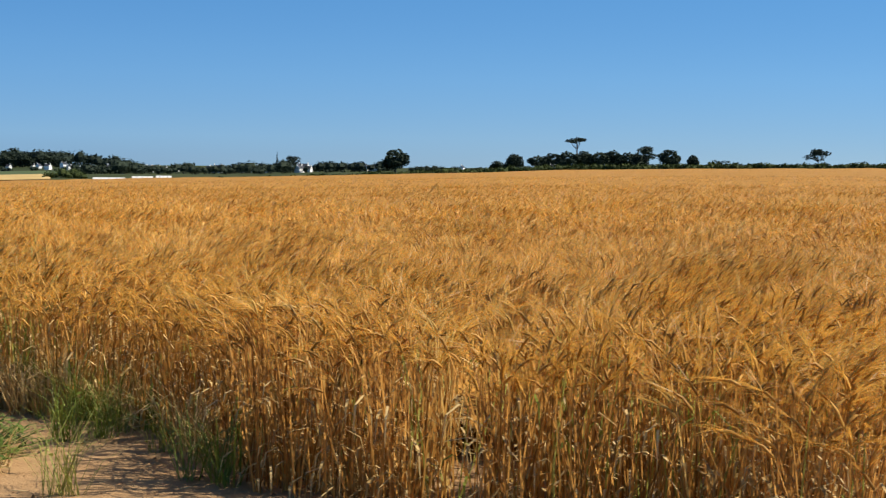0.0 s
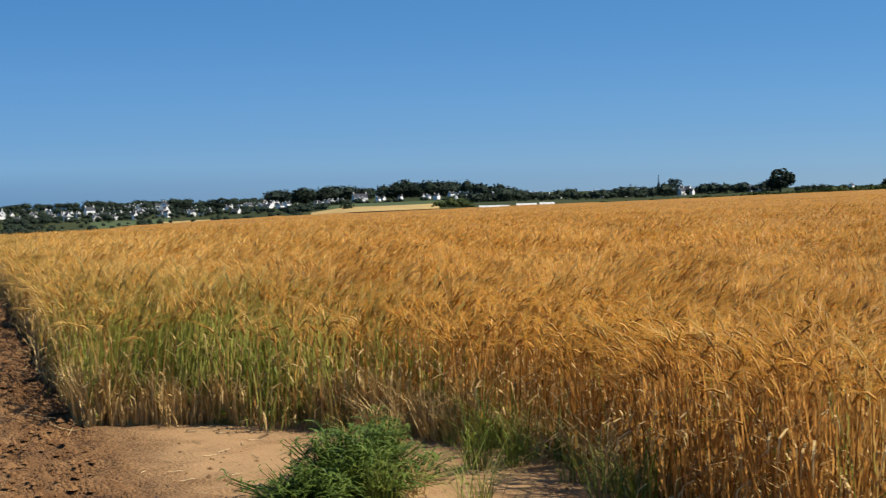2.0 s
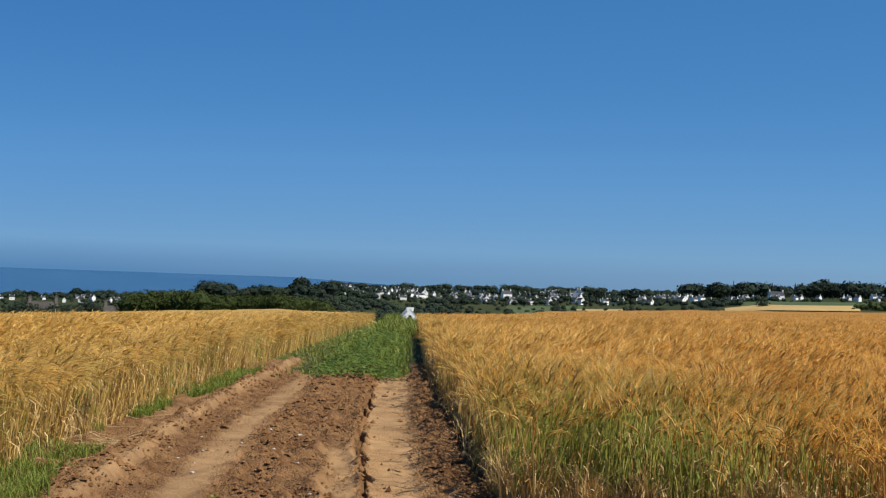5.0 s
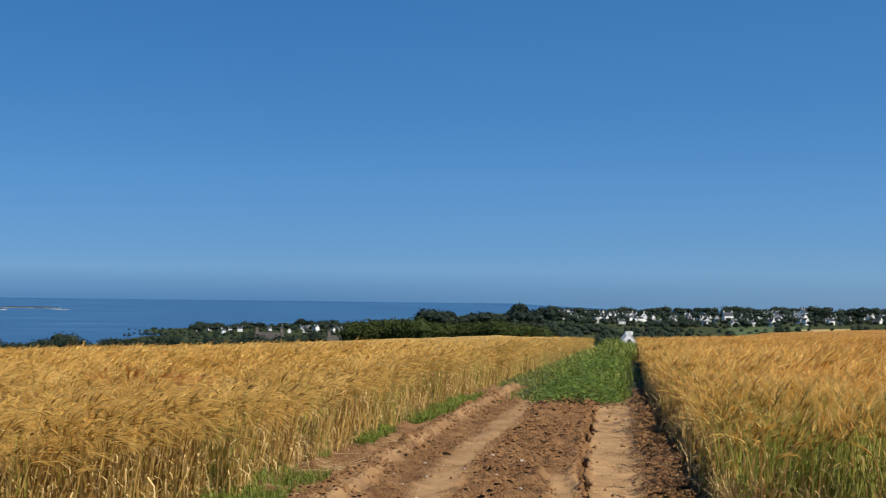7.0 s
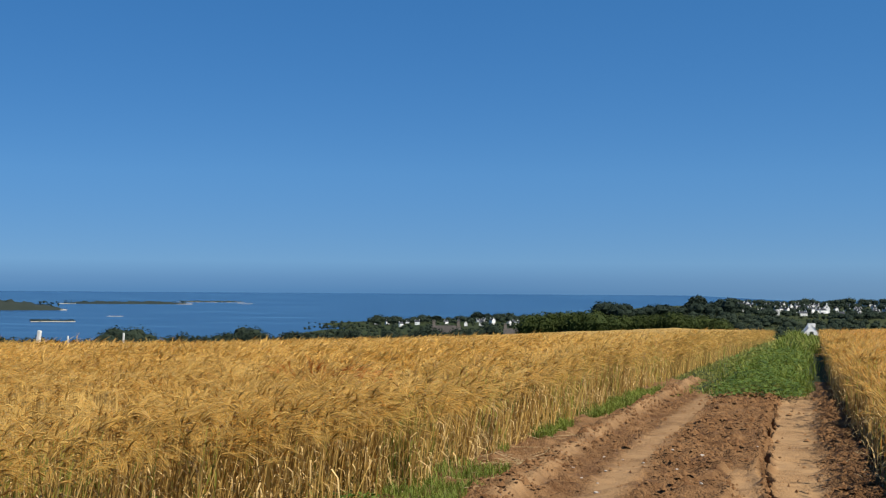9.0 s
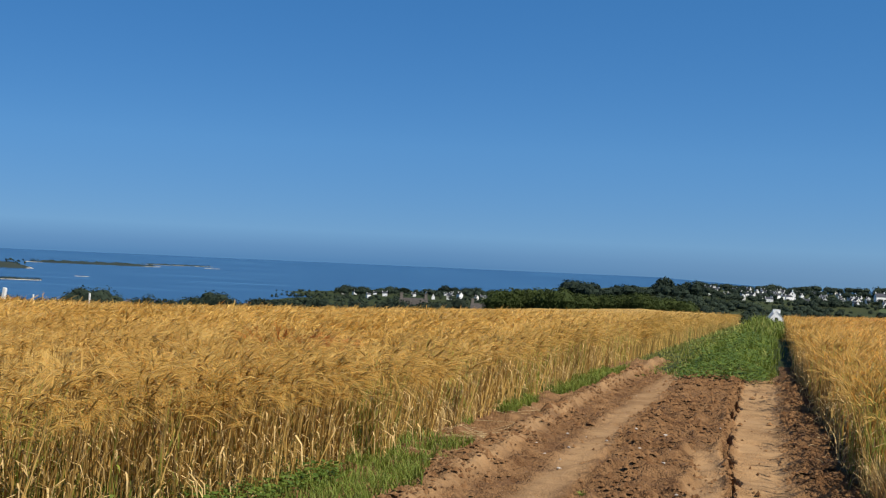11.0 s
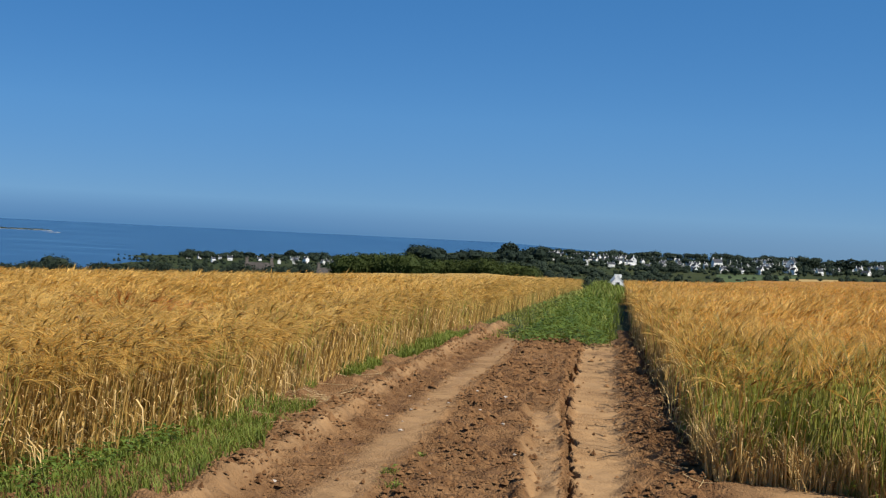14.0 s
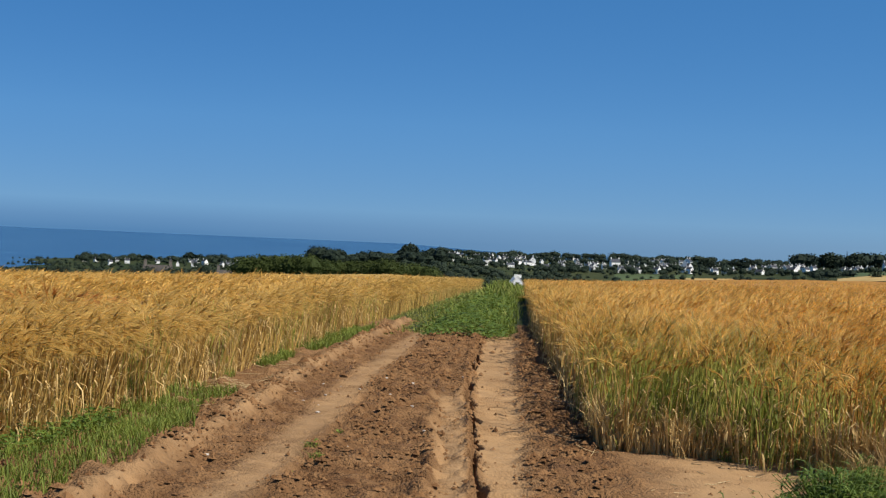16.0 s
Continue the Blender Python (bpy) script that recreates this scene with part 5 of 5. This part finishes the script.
def hedge(name, az0, az1, r, height, depth, count, size, label, seed, lump=0.25, mat="hedge"):
    """A hedge of leaf clumps with an uneven top, on woody stems, along an arc."""
    rng = np.random.RandomState(seed)
    ob = thing(name, label, "hedge")
    steps = max(6, int(abs(az1 - az0) * r * 0.0175 / (height * 0.7)))
    lobes, stems = [], []
    for i in range(steps):
        az = az0 + (az1 - az0) * (i + 0.5) / steps
        x, y = polar(az, r + (rng.rand() - 0.5) * depth)
        z = ground_z(x, y)
        h = height * (1 - lump + 2 * lump * rng.rand())
        lobes.append((x, y, z + h * 0.5, height * 0.7, depth * 0.5, h * 0.52))
        stems.append(np.array([[x, y, z - 0.2], [x + 0.1, y, z + h * 0.3], [x, y + 0.1, z + h * 0.6]]))
    part_np("foliage", merged(leaf_cloud(lobes, count, size, rng), lumps(lobes, 0.8, rng)), M[mat], ob)
    part_np("stems", tubes(np.array(stems), np.tile([0.06, 0.045, 0.02], (len(stems), 1)) * max(height / 2.5, 0.3), 5), M["bark"], ob)
    return ob


def build_hedges():
    hedge("hedge", -12.4, -9.6, 190, 3.4, 4.0, 9000, 0.12, "tall rounded dark green hedge bordering the barley", 61, 0.10)
    hedge("hedge", -9.35, -4.7, 200, 2.9, 3.0, 11000, 0.11, "long trimmed dark green hedge behind the barley", 62, 0.07)
    hedge("hedge", -37, -13.5, 174, 1.9, 1.8, 24000, 0.10, "low dark hedge along the seaward field edge", 63, 0.3, "foliage")
    hedge("hedge", 20, 52, 266, 1.55, 2.2, 13000, 0.24, "low dark hedge line beyond the barley", 64, 0.15)
    for i, (az, h) in enumerate(((-32.2, 1.7), (-28.3, 2.4), (-27.7, 2.5), (-27.2, 2.0), (-24.0, 1.5), (-23.2, 2.1), (-21.4, 1.4), (-19.9, 1.3))):
        hedge("bush", az - 0.35, az + 0.35, 176, h + 0.45, 2.2, 1100, 0.10, "rounded dark bush in the seaward hedge", 70 + i, 0.2, "foliage")


# ---- buildings ----
def box(bm, x0, x1, y0, y1, z0, z1):
    v = [bm.verts.new(c) for c in ((x0, y0, z0), (x1, y0, z0), (x1, y1, z0), (x0, y1, z0), (x0, y0, z1), (x1, y0, z1), (x1, y1, z1), (x0, y1, z1))]
    for f in ((0, 3, 2, 1), (4, 5, 6, 7), (0, 1, 5, 4), (1, 2, 6, 5), (2, 3, 7, 6), (3, 0, 4, 7)):
        bm.faces.new([v[i] for i in f])


def house(w, d, eave, rise, wall="render", chimneys=2, windows=4, label="white rendered house with a dark slate gable roof", name="house", tiles="slate", stack=(0.4, 1.4)):
    """A gabled house, its ridge along x, at the origin."""
    ob = thing(name, label, name)
    bm = bmesh.new()
    pts = [(-d / 2, -1.5), (d / 2, -1.5), (d / 2, eave), (0, eave + rise), (-d / 2, eave)]
    a = [bm.verts.new((-w / 2, y, z)) for y, z in pts]
    b = [bm.verts.new((w / 2, y, z)) for y, z in pts]
    bm.faces.new(a[::-1])
    bm.faces.new(b)
    for i in range(5):
        j = (i + 1) % 5
        bm.faces.new((a[i], a[j], b[j], b[i]))
    part("wall", bm, M[wall], ob)
    bm = bmesh.new()
    o, t, slope = 0.25, 0.16, rise / (d / 2)
    prof = [(-d / 2 - o, eave - o * slope), (0, eave + rise), (d / 2 + o, eave - o * slope)]
    lo = [[bm.verts.new((sx * (w / 2 + 0.12), y, z + 0.01)) for y, z in prof] for sx in (-1, 1)]
    hi = [[bm.verts.new((sx * (w / 2 + 0.12), y, z + t)) for y, z in prof] for sx in (-1, 1)]
    for i in (0, 1):
        bm.faces.new((hi[0][i], hi[1][i], hi[1][i + 1], hi[0][i + 1]))
        bm.faces.new((lo[0][i + 1], lo[1][i + 1], lo[1][i], lo[0][i]))
        for s in (0, 1):
            bm.faces.new((lo[s][i], lo[s][i + 1], hi[s][i + 1], hi[s][i]))
    bm.faces.new((lo[0][0], lo[1][0], hi[1][0], hi[0][0]))
    bm.faces.new((hi[0][2], hi[1][2], lo[1][2], lo[0][2]))
    roof = part("roof", bm, M[tiles], ob)
    for i in range(chimneys):
        x = (-w / 2 + 0.5) if i == 0 else (w / 2 - 0.5)
        bm = bmesh.new()
        sx, top = stack[0], eave + rise + stack[1]
        box(bm, x - 0.4, x + 0.4, -sx, sx, eave + rise - 0.6, top)
        box(bm, x - 0.46, x + 0.46, -sx - 0.06, sx + 0.06, top, top + 0.15)
        part("chimney", bm, M[wall], roof)
    for i in range(windows):
        x = -w / 2 + w * (i + 0.5) / windows
        for side in (-1, 1):
            if i == windows // 2 and side == -1:
                bm = bmesh.new()
                box(bm, x - 0.45, x + 0.45, -d / 2 - 0.03, -d / 2 + 0.05, 0, 2.05)
                part("door", bm, M["wood"], ob)
                continue
            bm = bmesh.new()
            y = side * d / 2
            box(bm, x - 0.45, x + 0.45, y - 0.04, y + 0.04, 0.9, 2.1)
            part("window", bm, M["glass"], ob)
    for side in (-1, 1):
        bm = bmesh.new()
        box(bm, side * w / 2 - 0.04, side * w / 2 + 0.04, -0.45, 0.45, eave - 0.1, eave + 1.0)
        part("window", bm, M["glass"], ob)
    return ob


def house_at(src, az, r, turn, scale=1.0, lift=0.0):
    x, y = polar(az, r)
    keep = src.matrix_basis.copy()
    src.matrix_basis = Matrix()
    c = copy_thing(src, pose(x, y, ground_z(x, y) + lift, 0, 0, turn) @ Matrix.Diagonal((scale, scale, scale, 1)))
    src.matrix_basis = keep
    return c


def build_village():
    rng = np.random.RandomState(88)
    types = [house(9, 6.5, 4.6, 3.0), house(11, 7, 6.0, 3.2, label="tall white house with a slate roof and two chimneys"), house(7, 6, 4.2, 3.0, chimneys=1, windows=3, label="small white cottage with a slate roof"),
             house(12, 7, 4.2, 2.8, windows=5, label="long white house with a grey slate roof")]
    for t, (az, r, turn) in zip(types, ((2.2, 1420, 20), (5.0, 1450, 70), (-1.0, 1400, 100), (12.5, 1240, 5))):
        x, y = polar(az, r)
        t.matrix_basis = pose(x, y, ground_z(x, y), 0, 0, turn)
        tagged(t, group="village houses")
    for az0, az1, r0, r1, count in VILLAGE:
        for i in range(count):
            house_at(types[int(rng.rand() * 4)], az0 + (az1 - az0) * rng.rand(), r0 + (r1 - r0) * rng.rand(), (30 if rng.rand() < 0.5 else 120) + 16 * (rng.rand() * 2 - 1), (0.85 + 0.3 * rng.rand()) * (0.33 if az1 < -5 or az0 > 30 else 0.52))
    # the white gable at the end of the track
    h = house(7.6, 5.2, 2.6, 2.9, chimneys=1, windows=3, label="white gabled farmhouse with a pale roof beyond the track", name="farmhouse", tiles="pale_roof", stack=(1.1, 0.35))
    x, y = polar(*FARM[:2])
    h.matrix_basis = pose(x, y, FARM[2], 0, 0, 99)
    shed = house(4.5, 3.2, 1.7, 1.0, "granite", 0, 1, "low grey stone shed beside the white farmhouse", "shed", "stone_roof")
    x, y = polar(FARM[0] + 0.66, FARM[1] + 4)
    shed.matrix_basis = pose(x, y, FARM[2] + 0.2, 0, 0, 10)
    # stone farm with chimneys behind the seaward crop
    h = house(8.0, 6.5, 3.0, 3.2, "granite", 2, 3, "grey granite longhouse with tall gable chimneys", "longhouse", "stone_roof")
    x, y = polar(-15.5, 420)
    h.matrix_basis = pose(x, y, -14.4, 0, 0, 15)
    h2 = house(6.0, 6.0, 2.4, 2.6, "granite", 1, 2, "small grey stone annex with one chimney", "longhouse", "stone_roof")
    x, y = polar(-12.85, 420)
    h2.matrix_basis = pose(x, y, -13.9, 0, 0, 13)


# azimuth range, distance range, how many
VILLAGE = [(-4.3, 0, 1150, 1850, 40), (0, 5, 1130, 1850, 74), (5, 9.5, 1130, 1700, 58), (9.5, 12, 1180, 1280, 10), (12, 16.5, 1220, 1330, 11), (-18.4, -10.5, 900, 1090, 30), (16.5, 24, 860, 980, 18), (24, 28, 760, 800, 5), (31, 36, 705, 720, 4)]
FARM = (-1.6, 450, -13.0)


def poly_tunnel(w, d, h, label):
    """A plastic greenhouse with a curved roof along x."""
    ob = thing("poly_tunnel", label, "greenhouse", "greenhouses behind the barley")
    k = np.linspace(0, np.pi, 9)
    prof = np.stack([-d / 2 * np.cos(k), h * np.sin(k) ** 0.8], -1)
    v = np.concatenate([np.column_stack([np.full(9, s * w / 2), prof]) for s in (-1, 1)])
    q = [[i, i + 1, i + 10, i + 9] for i in range(8)]
    part_np("cover", (v, q), M["plastic"], ob, True)
    for s in (-1, 1):
        bm = bmesh.new()
        vs = [bm.verts.new((s * w / 2, y, z)) for y, z in prof]
        bm.faces.new(vs)
        part("end_wall", bm, M["plastic"], ob)
    for i in range(5):
        x = -w / 2 + w * i / 4
        part_np("hoop", tubes(np.column_stack([np.full(9, x), prof * 1.01])[None], np.full((1, 9), 0.04), 4), M["granite"], ob)
    return ob


def build_tunnels():
    for az0, az1, r, z in TUNNELS:
        x0, y0 = polar(az0, r)
        x1, y1 = polar(az1, r)
        w = math.hypot(x1 - x0, y1 - y0)
        t = poly_tunnel(w, 5.0, 1.15, "long low white plastic greenhouse beyond the barley")
        t.matrix_basis = pose((x0 + x1) / 2, (y0 + y1) / 2, z, 0, 0, -(az0 + az1) / 2)


TUNNELS = [(17.15, 18.35, 400, -3.3), (18.6, 19.4, 400, -2.9), (19.5, 20.1, 400, -2.7), (5.75, 6.45, 480, -8.4)]


def far_field(az0, az1, r0, r1, mat, label, lift=0.3):
    a, r = np.meshgrid(np.linspace(az0, az1, 14), np.linspace(r0, r1, 10), indexing="ij")
    x, y = HOME[0] + r * np.sin(np.radians(a)), HOME[1] + r * np.cos(np.radians(a))
    v = np.stack([x, y, terrain(x, y) + lift + (value_noise(x, y, 90, 11) - 0.5) * 1.6], -1).reshape(-1, 3)
    tagged(new("far_field", np_mesh("far_field", v, grid_faces(14, 10), None, (M[mat],), True)), label, "field", kind="structure")


def build_far():
    far_field(10.6, 15.6, 395, 640, "gold_field", "ripe golden field beyond the barley")
    far_field(11.2, 16.5, 660, 980, "green_field", "green meadow below the village gardens")
    far_field(2.2, 5.2, 700, 1060, "green_field", "green meadow on the village slope")
    far_field(4.8, 6.8, 640, 900, "gold_field", "pale field edge below the village")
    far_field(-0.6, 2.6, 480, 640, "gold_field", "narrow ripe field beside the farmhouse")
    # leaning white marker and fence posts on the seaward edge
    for i, (az, h, w, lean) in enumerate(((-31.07, 2.3, 0.2, 8), (-27.9, 1.75, 0.09, 1), (-29.95, 1.55, 0.07, 0))):
        x, y = polar(az, 172)
        bm = bmesh.new()
        box(bm, -w, w, -w, w, -1.0, h)
        bmesh.ops.bevel(bm, geom=bm.edges[:], offset=w * 0.25, segments=1, affect="EDGES")
        me = bpy.data.meshes.new("post")
        bm.to_mesh(me)
        bm.free()
        me.materials.append(M["paint"])
        ob = new("post", me)
        ob.matrix_basis = pose(x, y, ground_z(x, y) + 0.75, 0, lean, 0)
        tagged(ob, "leaning white marker post in the seaward hedge" if i == 0 else "thin white fence post in the seaward hedge", "post", "fence posts")


def island(az, r, length, height, depth, mat, label, seed, top=None):
    """A low hump of rock or wooded land rising from the sea."""
    rng = np.random.RandomState(seed)
    n, m = 40, 9
    u, v = np.meshgrid(np.linspace(-1, 1, n), np.linspace(-1, 1, m), indexing="ij")
    dome = np.clip(1 - u ** 4, 0, 1) * np.clip(1 - v ** 2, 0, 1)
    z = height * dome * (0.55 + 0.9 * value_noise(u * 12 + seed * 3, v * 2, 1.0, seed)) - 0.4
    x, y = polar(az, r)
    vv = np.stack([u * length / 2, v * depth / 2, z], -1).reshape(-1, 3)
    ob = thing("island", label, "island", at=pose(x, y, SEA, 0, 0, -az))
    part_np("land", (vv, grid_faces(n, m)), M[mat], ob, True)
    beach = vv.copy()
    beach[:, :2] *= 1.04
    beach[:, 2] = np.minimum(beach[:, 2], 0.35 + height * 0.02)
    part_np("beach", (beach, grid_faces(n, m)), M["sand"], ob, True)
    if top:
        lobes = [(rng.uniform(-0.46, 0.46) * length, rng.uniform(-0.2, 0.2) * depth, height * 0.6, top * 1.6, top * 1.2, top) for _ in range(26)]
        part_np("wood", leaf_cloud(lobes, 700, top * 0.35, rng), M["foliage"], ob, kind="stuff")
    return ob


def build_islands():
    for row in ISLANDS:
        island(*row)


ISLANDS = [(-30.5, 1100, 33, 1.6, 24, "shore", "small wooded islet with a pale shore", 1, 0.8), (-28.2, 1318, 16, 0.7, 10, "sand", "small bare sandy skerry", 2), (-33.0, 1735, 178, 9, 120, "shore", "wooded headland across the bay", 3, 4),
           (-27.8, 2480, 214, 4.0, 120, "shore", "distant wooded shore in the haze", 4, 2.6), (-24.6, 2900, 130, 2.4, 60, "shore", "low distant shore in the haze", 5, 1.5), (-23.3, 2560, 38, 0.8, 12, "sand", "pale sandy reef in the bay", 6)]

build_trees()
build_hedges()
build_village()
build_tunnels()
build_far()
build_islands()
